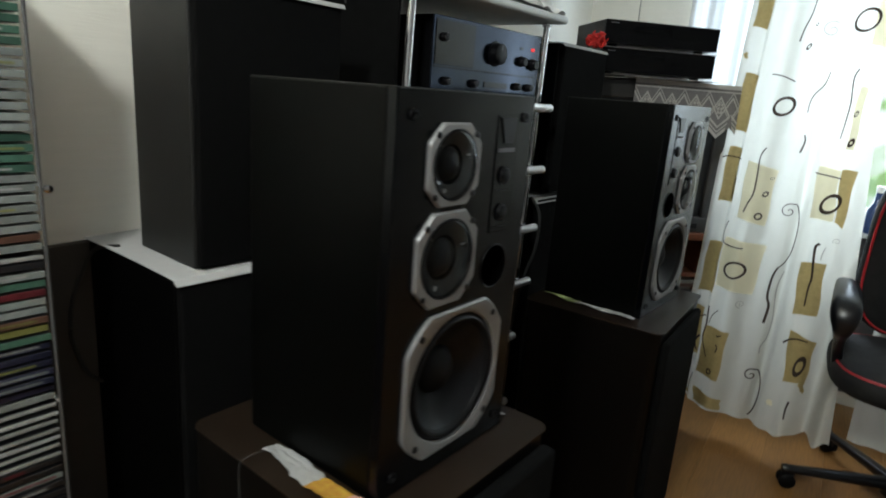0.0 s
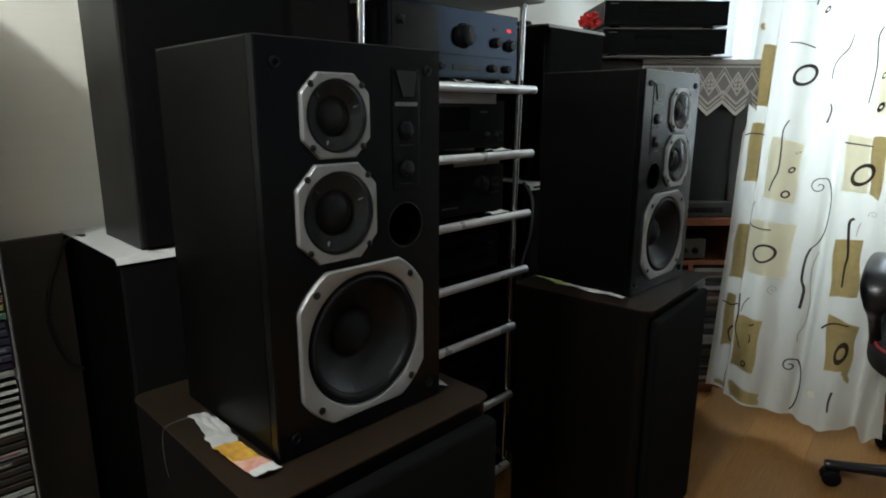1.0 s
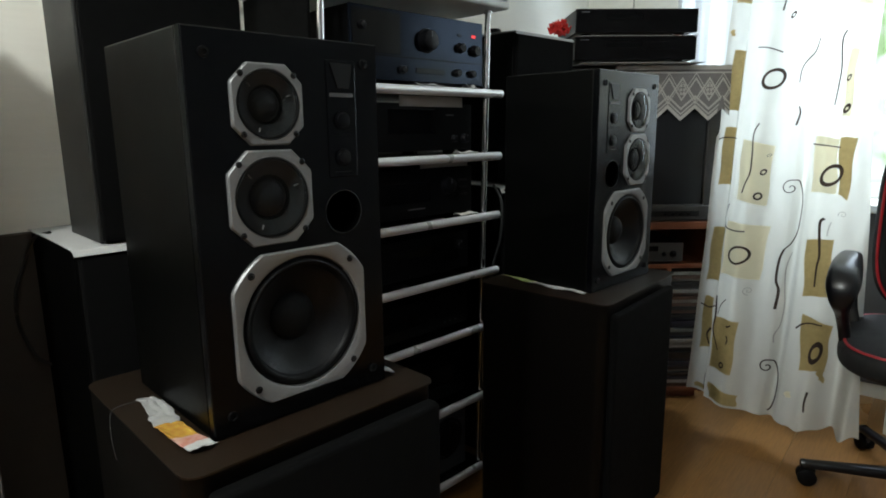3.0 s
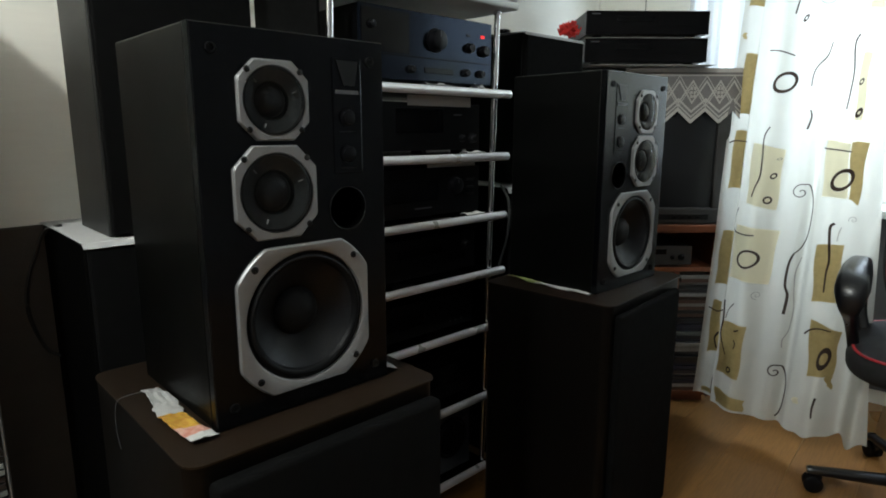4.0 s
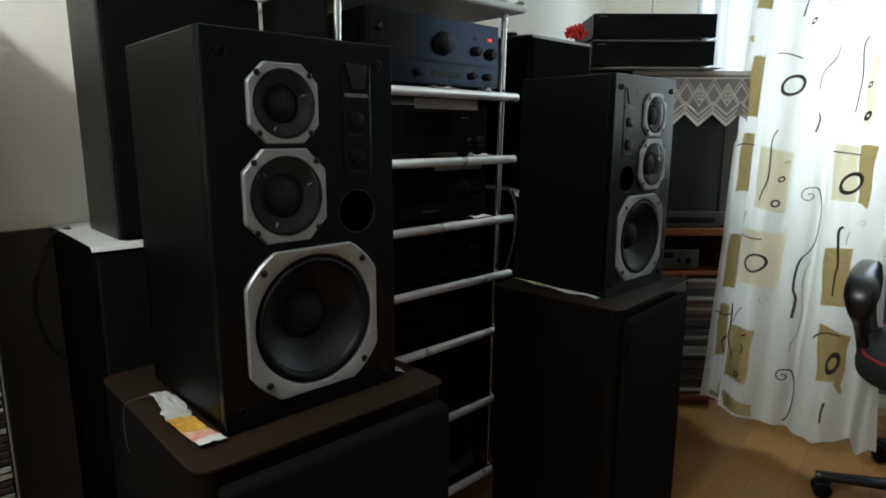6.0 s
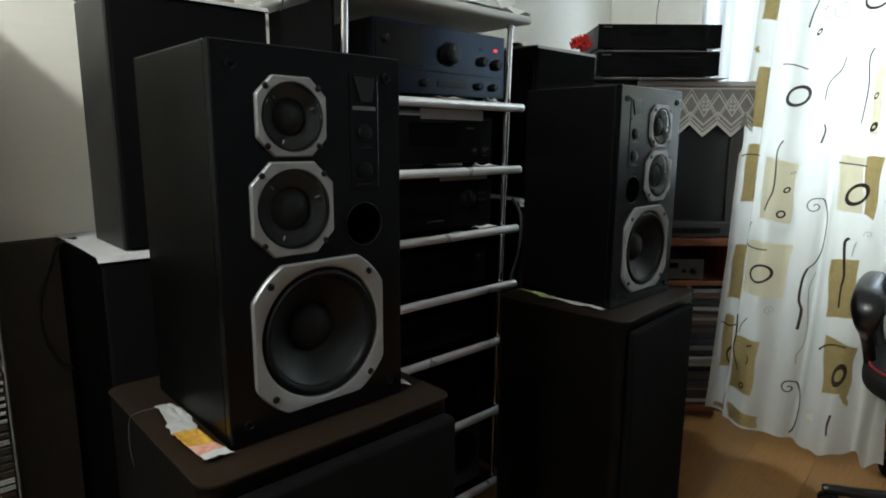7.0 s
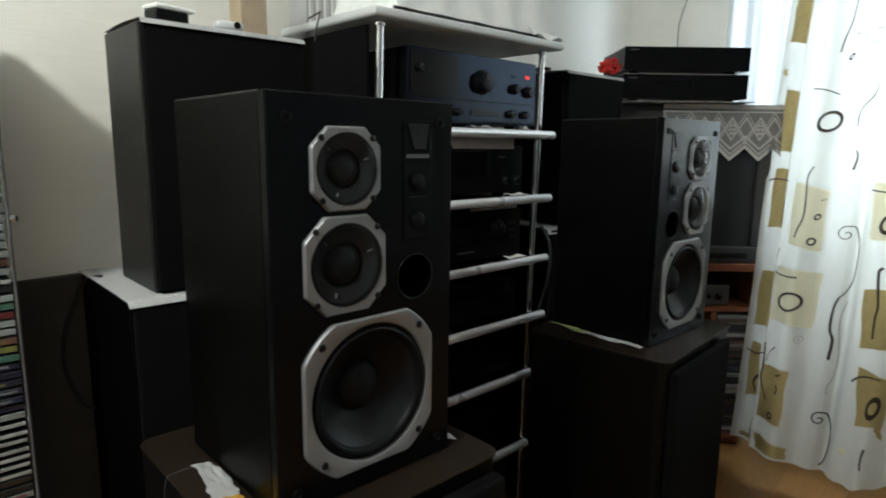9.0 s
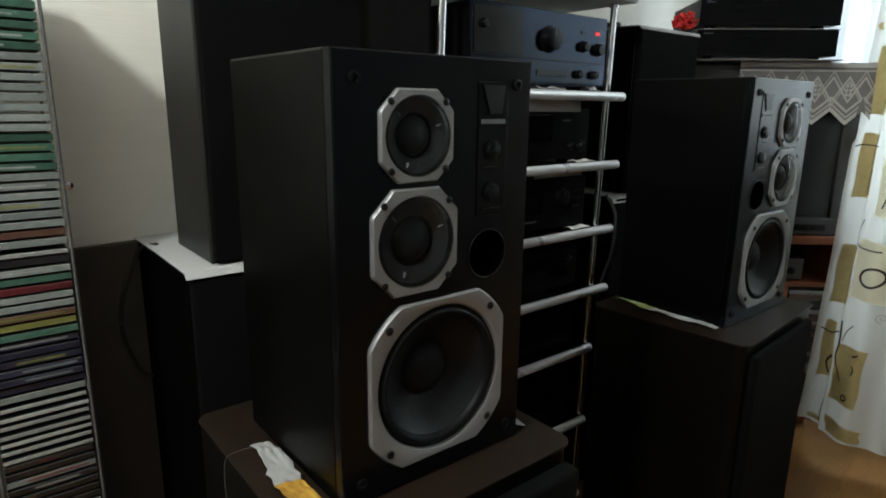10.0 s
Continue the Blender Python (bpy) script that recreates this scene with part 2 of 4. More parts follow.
def tube(points, r, segs=8, bm=None, closed=False, taper=0.0):
    """A round tube along a run of points."""
    bm = bm or bmesh.new()
    pts = [Vector(p) for p in points]
    n = len(pts)
    rings = []
    for i, p in enumerate(pts):
        d = (pts[(i + 1) % n] - pts[i - 1]) if closed else (pts[min(i + 1, n - 1)] - pts[max(i - 1, 0)])
        q = d.to_track_quat("Z", "Y").to_matrix()
        rr = r * (1 - taper * i / max(n - 1, 1))
        rings.append([bm.verts.new(p + q @ Vector((rr * math.cos(2 * math.pi * k / segs), rr * math.sin(2 * math.pi * k / segs), 0))) for k in range(segs)])
    pairs = list(zip(rings, rings[1:])) + ([(rings[-1], rings[0])] if closed else [])
    for a, b in pairs:
        for k in range(segs):
            j = (k + 1) % segs
            bm.faces.new((a[k], b[k], b[j], a[j]))
    if not closed:
        bm.faces.new(rings[0])
        bm.faces.new(rings[-1][::-1])
    return bm


def spline(ctrl, n=40):
    """Catmull-Rom run through the control points."""
    c = [Vector(p) for p in ctrl]
    c = [c[0]] + c + [c[-1]]
    out = []
    for k in range(n + 1):
        u = k / n * (len(c) - 3)
        i = min(int(u), len(c) - 4)
        t = u - i
        p0, p1, p2, p3 = c[i:i + 4]
        out.append(0.5 * ((2 * p1) + (p2 - p0) * t + (2 * p0 - 5 * p1 + 4 * p2 - p3) * t * t + (3 * p1 - p0 - 3 * p2 + p3) * t ** 3))
    return out


def sheet(f, nu, nv, thick=0.0, bm=None):
    """A surface f(u, v) over the unit square, with a thickness along its normals."""
    bm = bm or bmesh.new()
    P = [[Vector(f(i / nu, j / nv)) for j in range(nv + 1)] for i in range(nu + 1)]
    def nrm(i, j):
        a = P[min(i + 1, nu)][j] - P[max(i - 1, 0)][j]
        b = P[i][min(j + 1, nv)] - P[i][max(j - 1, 0)]
        return a.cross(b).normalized()
    top = [[bm.verts.new(P[i][j]) for j in range(nv + 1)] for i in range(nu + 1)]
    for i in range(nu):
        for j in range(nv):
            bm.faces.new((top[i][j], top[i + 1][j], top[i + 1][j + 1], top[i][j + 1]))
    if thick:
        bot = [[bm.verts.new(P[i][j] - nrm(i, j) * thick) for j in range(nv + 1)] for i in range(nu + 1)]
        for i in range(nu):
            for j in range(nv):
                bm.faces.new((bot[i][j], bot[i][j + 1], bot[i + 1][j + 1], bot[i + 1][j]))
        for i in range(nu):
            for j in (0, nv):
                bm.faces.new((top[i][j], top[i + 1][j], bot[i + 1][j], bot[i][j]))
        for j in range(nv):
            for i in (0, nu):
                bm.faces.new((top[i][j], top[i][j + 1], bot[i][j + 1], bot[i][j]))
    return bm


# ---- room ----
def structure(name, bm, mat, label, category, m=ROOM):
    return solo(name, bm, mat, label, category, m, kind="structure")


RX, RY, RH = 3.6, -4.6, 2.55
structure("floor", box(-0.2, RX, RY, 0.25, -0.12, -0.006), M_JOINT, "dark underlay under honey-coloured laminate boards", "floor")
structure("ceiling", box(-0.2, RX, RY, 0.25, RH, RH + 0.1), M_CEIL, "plain white painted ceiling", "ceiling")
structure("wall_west", box(-0.2, 0.0, RY, 0.25, -0.05, RH), M_WALL, "cream textured wallpaper on the long wall", "wall")
structure("wall_south", box(-0.2, RX, RY - 0.2, RY, -0.05, RH), M_FARWALL, "unseen plain end wall, grey to limit bounce light", "wall")
structure("lower_wall", box(0.0, 0.012, RY, -1.9, 0.0, 0.895, 0.004), M_DADO, "dark brown layer along the wall's lower part", "wall panel")
WX0, WX1, WZ0, WZ1 = 0.80, 2.40, 0.80, 2.30
bm = box(0.0, WX0, 0.0, 0.25, -0.05, RH)
box(WX1, RX, 0.0, 0.25, -0.05, RH, bm=bm)
box(WX0, WX1, 0.0, 0.25, -0.05, WZ0, bm=bm)
box(WX0, WX1, 0.0, 0.25, WZ1, RH, bm=bm)
structure("wall_north", bm, M_WALL, "cream wall around a wide window", "wall")
structure("wall_east", box(RX, RX + 0.2, RY, 0.25, -0.05, RH), M_FARWALL, "unseen plain wall facing the rack, grey to limit bounce light", "wall")


def window(name, m, w, h, label):
    root = thing(name, m, label, "window", kind="structure")
    fr = box(0, w, 0.10, 0.16, 0, 0.06, 0.004)
    box(0, w, 0.10, 0.16, h - 0.06, h, 0.004, bm=fr)
    for x in (0, w / 2 - 0.03, w - 0.06):
        box(x, x + 0.06, 0.102, 0.158, 0.06, h - 0.06, 0.004, bm=fr)
    part("window_frame", fr, M_FRAME, root)
    for x in (0.06, w / 2 + 0.03):
        g = part("pane", box(x, x + w / 2 - 0.09, 0.127, 0.131, 0.06, h - 0.06), M_GLASS, root)
        g.visible_shadow = False
    part("window_sill", box(-0.04, w + 0.04, -0.12, 0.10, -0.035, -0.002, 0.006), M_FRAME, root)
    return root


# added dark sheet carries the shade on the wall below the sill
structure("lower_wall", box(WX0, WX1, -0.006, -0.001, 0.06, WZ0 - 0.036), material("under_sill_shade", (0.10, 0.10, 0.105), 0.6, vary=0.15, scale=20), "thin grey sheet added for the wall's shade under the sill", "wall panel")
window("window_1", ROOM @ pose(WX0, 0.0, WZ0), WX1 - WX0, WZ1 - WZ0, "white painted window with a deep white sill")
gm = bpy.data.materials.new("garden_blur")
gm.use_nodes = True
gn, gl = gm.node_tree.nodes, gm.node_tree.links
gt = gn.new("ShaderNodeTexNoise")
gt.inputs["Scale"].default_value = 2.2
gr = gn.new("ShaderNodeValToRGB")
gr.color_ramp.elements[0].color, gr.color_ramp.elements[0].position = (0.16, 0.30, 0.07, 1), 0.40
gr.color_ramp.elements[1].color, gr.color_ramp.elements[1].position = (0.85, 0.95, 1.0, 1), 0.58
gc = gn.new("ShaderNodeTexCoord")
gl.new(gc.outputs["Object"], gt.inputs[0])
gl.new(gt.outputs[0], gr.inputs[0])
gl.new(gr.outputs[0], gn["Principled BSDF"].inputs["Emission Color"])
gn["Principled BSDF"].inputs["Emission Strength"].default_value = 2.2
structure("backdrop", box(-4, 9, 5.0, 5.05, -1.0, 4.5), gm, "bright blurred garden beyond the window", "backdrop")
structure("ground", box(-60, 60, 0.3, 120, -0.6, -0.5), material("grass_ground", (0.08, 0.12, 0.04), 0.9, vary=0.3, scale=5), "grass outside the house", "ground")


# ---- loudspeakers ----
def plate_with_hole(w, h, cut, r, depth, m, n=120, arc=9.0):
    """A chamfered square plate round a circular hole, facing +x."""
    bm = bmesh.new()
    def edge(a, gap=0.0):
        c, s = math.cos(a), math.sin(a)
        k = (w / 2 + h / 2 - cut - gap * 1.2)
        ks = [(w / 2 - gap) / abs(c) if abs(c) > 1e-6 else 9, (h / 2 - gap) / abs(s) if abs(s) > 1e-6 else 9, k / (abs(c) + abs(s)), arc - gap]
        rr = min(ks)
        return (rr * c, rr * s)
    loops = []
    for x, gap, inner in ((0, 0, False), (depth * 0.6, 0, False), (depth, 0.002, False), (depth, None, 1.0), (depth * 0.75, None, 0.975), (0, None, 0.965)):
        ring = []
        for i in range(n):
            a = 2 * math.pi * i / n
            y, z = edge(a, gap) if inner is False else (r * inner * math.cos(a), r * inner * math.sin(a))
            ring.append(bm.verts.new(m @ Vector((x, y, z))))
        loops.append(ring)
    for a, b in zip(loops, loops[1:]):
        for i in range(n):
            j = (i + 1) % n
            bm.faces.new((a[i], a[j], b[j], b[i]))
    return bm


def drilled_baffle(w, h, depth, holes, n=64):
    """Front board with round holes (y, z, r) right through it and a small chamfer round its front edge."""
    bm = bmesh.new()
    def rect(x, g):
        return [bm.verts.new((x, y, z)) for y, z in ((g, g), (w - g, g), (w - g, h - g), (g, h - g))]
    def join(a, b):
        for i in range(len(a)):
            j = (i + 1) % len(a)
            bm.faces.new((a[i], a[j], b[j], b[i]))
    face, side, back = rect(0, 0.0022), rect(-0.0017, 0.0005), rect(-depth, 0.0005)
    join(face, side)
    join(side, back)
    rims = [face]
    for y, z, r in holes:
        a, b = ([bm.verts.new((x, y + r * math.cos(2 * math.pi * k / n), z + r * math.sin(2 * math.pi * k / n))) for k in range(n)] for x in (0, -depth))
        join(a, b)
        rims.append(a)
    edges = [bm.edges.get((r[i], r[(i + 1) % len(r)])) for r in rims for i in range(len(r))]
    bmesh.ops.triangle_fill(bm, use_beauty=True, edges=edges, normal=(1, 0, 0))
    return bm


def monitor_speaker(mirror, m, label):
    """Three-way loudspeaker, front at x = 0 facing +x."""
    W, Hh, D = 0.288, 0.523, 0.272
    root = thing("loudspeaker", m, label, "loudspeaker", "pair of three-way loudspeakers")
    yy = (lambda y: W - y) if mirror else (lambda y: y)
    shell = box(-D, -0.0145, 0, W, 0, Hh, 0.003)
    bmesh.ops.delete(shell, geom=[f for f in shell.faces if f.normal.x > 0.99], context="FACES_ONLY")
    part("cabinet", shell, M_VINYL, root)
    holes = [(yy(0.105), 0.4335, 0.0445), (yy(0.103), 0.3135, 0.0535), (yy(0.142), 0.1345, 0.0965), (yy(0.218), 0.283, 0.0312)]
    part("baffle", drilled_baffle(W, Hh, 0.0145, holes), M_BAFFLE, root, "smooth black front baffle with round openings")

    def driver(name, y, z, size, cut, r, kind, label, h, arc=9.0):
        d = new(name)
        d.parent = root
        d.matrix_basis = pose(0.0005, yy(y), z)
        tagged(d, label=label)
        part("plate", plate_with_hole(size[0], size[1], cut, r, 0.006, Matrix(), arc=arc), M_PLATE, d, "satin silver chamfered plate", smooth=True)
        if kind == "woofer":
            part("basket", lathe([(0.0035, r * 1.0), (0.0005, r * 0.985), (-0.0005, r * 0.93)], 72), M_CAP, d, "black basket rim", smooth=True)
            part("surround", lathe([(-0.0005, r * 0.935), (0.0035, r * 0.915), (0.0055, r * 0.885), (0.0052, r * 0.855), (0.0025, r * 0.825), (-0.0018, r * 0.805)], 72), M_RUBBER, d, "half-roll rubber surround", smooth=True)
            cone = [(-0.0018 - 0.031 * (k / 12) ** 0.88 + 0.0004 * (k % 2), r * (0.81 - 0.45 * k / 12)) for k in range(13)]
            part("cone", lathe(cone, 72), M_CONE, d, "ribbed dark paper cone", smooth=True)
            part("dust_cap", lathe([(-0.0325, r * 0.37), (-0.0290, r * 0.355), (-0.0220, r * 0.29), (-0.0165, r * 0.19), (-0.0140, r * 0.09), (-0.0134, 0)], 48), M_CAP, d, smooth=True)
        else:
            part("gasket", lathe([(0.002, r * 0.985), (0.0068, r * 0.97), (0.0068, r * 0.935), (0.001, r * 0.92)], 64), M_RUBBER, d, "black rubber ring", smooth=True)
            part("horn_ring", lathe([(0.0012, r * 0.93), (0.0002, r * 0.86), (-0.0014, r * 0.76), (-0.0030, r * 0.66), (-0.0048, r * 0.56)], 64), M_MESH, d, "dark grey sloping ring round the dome", smooth=True)
            part("recess", lathe([(-0.0046, r * 0.57), (-0.0075, r * 0.52), (-0.0080, r * 0.44)], 48), M_CAP, d, "black groove round the dome", smooth=True)
            part("dome", lathe([(-0.0085, r * 0.49), (-0.0050, r * 0.45), (-0.0010, r * 0.33), (0.0012, r * 0.18), (0.0020, 0)], 40), M_DOME, d, "dark soft dome", smooth=True)
            # added bright fins imitate the lamp's glints on the sloping ring
            for k in range(3):
                a = 2.0 * k + 0.35
                fin = box(-0.0040, 0.0016, r * 0.70, r * 0.82, -0.0007, 0.0007, 0.0003, 1)
                bmesh.ops.transform(fin, matrix=Matrix.Rotation(a, 4, "X"), verts=fin.verts)
                part("glint_fin", fin, M_PLATE, d, "small bright fin in place of a glint on the ring")
            part("cover", lathe([(0.0062, r * 0.94)] + [(0.0062 + 0.0075 * math.cos(math.pi / 2 * q / 12), r * 0.94 * math.sin(math.pi / 2 * q / 12)) for q in range(11, 0, -1)] + [(0.0137, 0)], 64),
                 M_SMOKE, d, "clear smoky bulging cover", smooth=True).visible_shadow = False
        for sy in (-1, 1):
            for sz in (-1, 1):
                q = Matrix.Translation((0.0058, sy * h, sz * h))
                sr = 0.0042 if kind == "woofer" else 0.0034
                part("screw", lathe([(0, sr * 1.25), (0.0012, sr * 1.25), (0.002, sr), (0.0022, sr * 0.5), (0.0008, sr * 0.45), (0.0008, 0)], 14, q), M_SCREW, d, smooth=True)
    driver("tweeter", 0.105, 0.4335, (0.102, 0.103), 0.0240, 0.0450, "dome", "dome tweeter on a satin silver plate", 0.0374)
    driver("midrange", 0.103, 0.3135, (0.122, 0.125), 0.029, 0.0538, "dome", "midrange dome on a satin silver plate", 0.0455)
    driver("woofer", 0.142, 0.1345, (0.2115, 0.2105), 0.02, 0.0975, "woofer", "black paper cone woofer in a silver plate", 0.0790, 0.1212)
    part("port", lathe([(0.0004, 0.0325), (0.0014, 0.0322), (0.0018, 0.0314), (0.0009, 0.0304)], 48, pose(0, yy(0.218), 0.283)), M_RUBBER, root, "round bass port rim", smooth=True)
    part("port_throat", lathe([(0.0009, 0.0308), (-0.004, 0.0290), (-0.10, 0.0285), (-0.10, 0)], 48, pose(0, yy(0.218), 0.283)), M_HOLE, root, "bass port throat, its inner shade put into black")
    panel = part("control_panel", box(0.0002, 0.0012, min(yy(0.197), yy(0.246)), max(yy(0.197), yy(0.246)), 0.334, 0.496, 0.0008), M_BAFFLE, root, "narrow panel with two level dials")
    bm = bmesh.new()
    a, b = sorted((yy(0.203), yy(0.240)))
    vs = [bm.verts.new((0.0024, y, z)) for y, z in ((a, 0.492), (b, 0.492), (b - 0.006, 0.458), (a + 0.012, 0.458))]
    f = bm.faces.new(vs)
    ex = bmesh.ops.extrude_face_region(bm, geom=[f])
    for v in ex["geom"]:
        if isinstance(v, bmesh.types.BMVert):
            v.co.x += 0.0008
    part("badge", bm, M_BADGE, panel, "tapered grey badge")
    c = yy(0.2205)
    part("brand_bar", box(0.0022, 0.0030, c - 0.020, c + 0.020, 0.446, 0.4515), M_PRINT, panel)
    for z in (0.414, 0.362):
        dial = part("dial", lathe([(0.0022, 0.0125), (0.004, 0.0125), (0.0042, 0.010), (0.0062, 0.0095), (0.0066, 0.008), (0.0066, 0)], 28, pose(0, c, z)), M_KNOB, panel, smooth=True)
        part("dial_print", box(0.0022, 0.0027, c - 0.014, c + 0.014, z - 0.021, z - 0.0195), M_BADGE, panel)
    for y in (0.026, W - 0.026):
        for z in (0.028, 0.493):
            part("grille_socket", lathe([(0.0004, 0.0072), (0.003, 0.0068), (0.0032, 0.0042), (0.001, 0.0036), (0.001, 0)], 18, pose(0, y, z)), M_RUBBER, root, smooth=True)
    return root


monitor_speaker(False, pose(0.0, 0.4295, 0.6935), "black three-way loudspeaker with silver driver plates on a walnut cabinet")
monitor_speaker(True, pose(-0.022, 1.3735, 0.7005), "black three-way loudspeaker with blue window sheen on its front")


def floor_speaker(m, label, W=0.405, inset=0.012, proud=0.024, D=0.40):
    """Big walnut floor loudspeaker with a dark cloth grille, front at x = 0."""
    root = thing("floor_loudspeaker", m, label, "loudspeaker", "walnut floor loudspeakers")
    Hh = 0.69
    b = box(-D, -0.006, 0, W, 0.02, Hh, 0.0)
    bmesh.ops.bevel(b, geom=[e for e in b.edges if abs((e.verts[0].co - e.verts[1].co).z) > 0.1], offset=0.022, segments=4, affect="EDGES", profile=0.5)
    part("cabinet", b, M_WALNUT_V, root, "walnut veneer cabinet with side shade in its dark colour", smooth=True)
    b = box(-D - 0.002, 0.0, -0.002, W + 0.002, Hh, Hh + 0.003)
    bmesh.ops.bevel(b, geom=[e for e in b.edges if abs((e.verts[0].co - e.verts[1].co).z) > 0.001 and abs((e.verts[0].co - e.verts[1].co).x) < 0.001 and abs((e.verts[0].co - e.verts[1].co).y) < 0.001],
                    offset=0.024, segments=4, affect="EDGES", profile=0.5)
    part("top_panel", b, M_WALNUT, root, "walnut top in a lighter brown than the sides")
    part("plinth", box(-D + 0.02, -0.03, 0.015, W - 0.015, 0, 0.02), M_BLACKMETAL, root)
    part("grille", box(-0.006, proud, 0.022, W - inset, 0.05, Hh - 0.022, 0.009, 3), M_GRILLE, root, "black cloth front grille", smooth=True)
    return root


floor_speaker(pose(0.064, 0.366, 0.0), "dark walnut floor loudspeaker with lighter brown top")
floor_speaker(pose(0.060, 1.311, 0.007, 0, 0, 4.6), "dark walnut floor loudspeaker with black grille beside the rack", 0.42, 0.05, 0.014, 0.36)


def tower(m, w, d, h, label, skin=None):
    """Plain dark box loudspeaker with a black front, front at x = 0."""
    root = thing("box_loudspeaker", m, label, "loudspeaker", "stacked dark box loudspeakers")
    part("cabinet", box(-d, -0.016, 0, w, 0, h, 0.003), skin or M_GREY, root)
    part("grille", box(-0.016, 0.0, 0.003, w - 0.003, 0.004, h - 0.004, 0.005, 3), M_GRILLE, root, "black cloth front", smooth=True)
    return root


tower(pose(-0.408, 0.392, 0.0), 0.36, 0.37, 0.892, "dark box loudspeaker standing on the floor by the wall", M_LOWBOX)
tower(pose(-0.428, 0.440, 0.900, 0, 0, 0), 0.292, 0.20, 0.448, "dark grey box loudspeaker stacked on another one")
tower(pose(-0.452, 1.56, 0.0), 0.36, 0.37, 0.915, "dark box loudspeaker behind the rack", M_VINYL)
tower(pose(-0.450, 1.615, 0.925, 0, 0, 0), 0.30, 0.25, 0.45, "dark box loudspeaker stacked beside the television", M_VINYL)


def paper_sheet(name, m, w, d, drop_front, drop_side, label, curl=0.004, mat=None):
    """A sheet lying on a flat top whose front edge bends down; front is +x."""
    def f(u, v):
        x = -d + u * (d + drop_front)
        y = v * w - drop_side * 0.0
        z = 0.002 + curl * (0.5 + 0.5 * math.sin(9 * v + 3 * u)) * u * (1 - u) * 2
        if x > 0:
            z -= x * 0.9
            x = x * 0.5
        return (x, y, z)
    return solo(name, sheet(f, 24, 20, 0.0012), mat or M_PAPER, label, "paper", m, smooth=True)


paper_sheet("paper_sheet", pose(-0.410, 0.388, 0.8965), 0.366, 0.36, 0.010, 0, "white paper sheet lying on a dark loudspeaker")
paper_sheet("paper_sheet", pose(-0.46, 1.55, 0.9165), 0.37, 0.34, 0.02, 0, "white paper sheet under the stacked loudspeaker")
paper_sheet("paper_sheet", pose(-0.4285, 0.4405, 1.3500), 0.292, 0.199, 0.010, 0, "white cloth-like paper over the loudspeaker top", 0.007)
paper_sheet("paper_sheet", pose(-0.455, 1.612, 1.3755), 0.305, 0.25, 0.01, 0, "white paper sheet on the loudspeaker beside the television", 0.006)


# printed leaflet squeezed under the near loudspeaker
def leaflet(m, length, w, cuts, label, wave=0.004):
    root = thing("leaflet", m, label, "paper")
    for name, mat, a, b in cuts:
        def f(u, v, a=a, b=b):
            x = a + u * (b - a)
            k = (0.78 + 0.22 * min(1.0, x / 0.07))
            return (x + 0.012 * (v - 0.5) * (0.4 + 0.6 * math.sin(x * 90)), w - (1 - v) * w * k + 0.004 * math.sin(x * 38) + 0.003 * noise.noise((x * 70, 0.0, 4)), 0.0022 + wave * (0.5 + 0.5 * math.sin(x * 60 + 4 * v)) * (1 - v) + 0.004 * abs(noise.noise((x * 45, v * 3, 1))))
        part(name, sheet(f, 30, 12, 0.0008), mat, root, smooth=True)
    return root


leaflet(pose(-0.194, 0.388, 0.6965, 0, 0, 0), 0.22, 0.034, (("white_end", M_LEAF, 0.0, 0.108), ("yellow_picture", M_YELLOW, 0.108, 0.160), ("red_picture", M_RED, 0.160, 0.186), ("white_border", M_PAPER, 0.186, 0.205)),
        "white leaflet with yellow and red picture under the loudspeaker")
leaflet(pose(-0.285, 1.350, 0.7005, 0, 0, -2), 0.26, 0.026, (("white_end", M_PAPER, 0.10, 0.255), ("green_picture", M_GREEN, 0.0, 0.10)),
        "folded leaflet with a green end under the loudspeaker", 0.005)
leaflet(pose(-0.09, 0.704, 0.6935, 0, 0, 4), 0.08, 0.035, (("white_end", M_PAPER, 0.0, 0.08),), "white paper scrap under the loudspeaker", 0.012)


# ---- hi-fi rack ----
RACK = pose(0, 0, 0)
rack = thing("hifi_rack", RACK, "tall open hi-fi rack with chrome posts and silver shelf edges", "rack")
PY0, PY1, PX0, PX1 = 0.888, 1.430, -0.42, -0.72
LEVELS = (0.072, 0.303, 0.518, 0.682, 0.846, 1.016, 1.188)
M_SHELF = material("black_shelf_board", (0.003, 0.003, 0.0035), 0.25, vary=0.15, scale=50, spec=0.2)
RL = lambda z: 0.028 * (z - 0.75) + 0.004   # the old rack leans a little
for k, z in enumerate(LEVELS):
    over = 0.045 if k >= 3 else 0.0
    q = RL(z)
    s = part("shelf", box(PX1 - 0.03, PX0 + 0.004, PY0 - 0.02 + q, PY1 + 0.012 + q, z - 0.009, z + 0.009, 0.002), M_SHELF, rack, "black shelf board")
    part("edge_bar", rod((PX0 + 0.012, PY0 - over + q, z), (PX0 + 0.012, PY1 + over + 0.004 + q, z), 0.0115, 18), M_RAIL, s, "rounded silver front edge", smooth=True)
for y in (PY0, PY1):
    for x in (PX0 - 0.004, PX1):
        zs = (0.0,) + LEVELS + (1.411,)
        bm = bmesh.new()
        for a, b in zip(zs, zs[1:]):
            rod((x, y + RL(a), a + 0.0085), (x, y + RL(b), b - 0.0085), 0.0085, 14, bm)
            lathe([(0.0, 0.0125), (0.006, 0.0125), (0.009, 0.0085)], 14, pose(x, y + RL(b), b - 0.010) @ pose(0, 0, 0, 0, -90, 0), bm)
        part("post", bm, M_CHROME, rack, "chrome tube post", smooth=True)
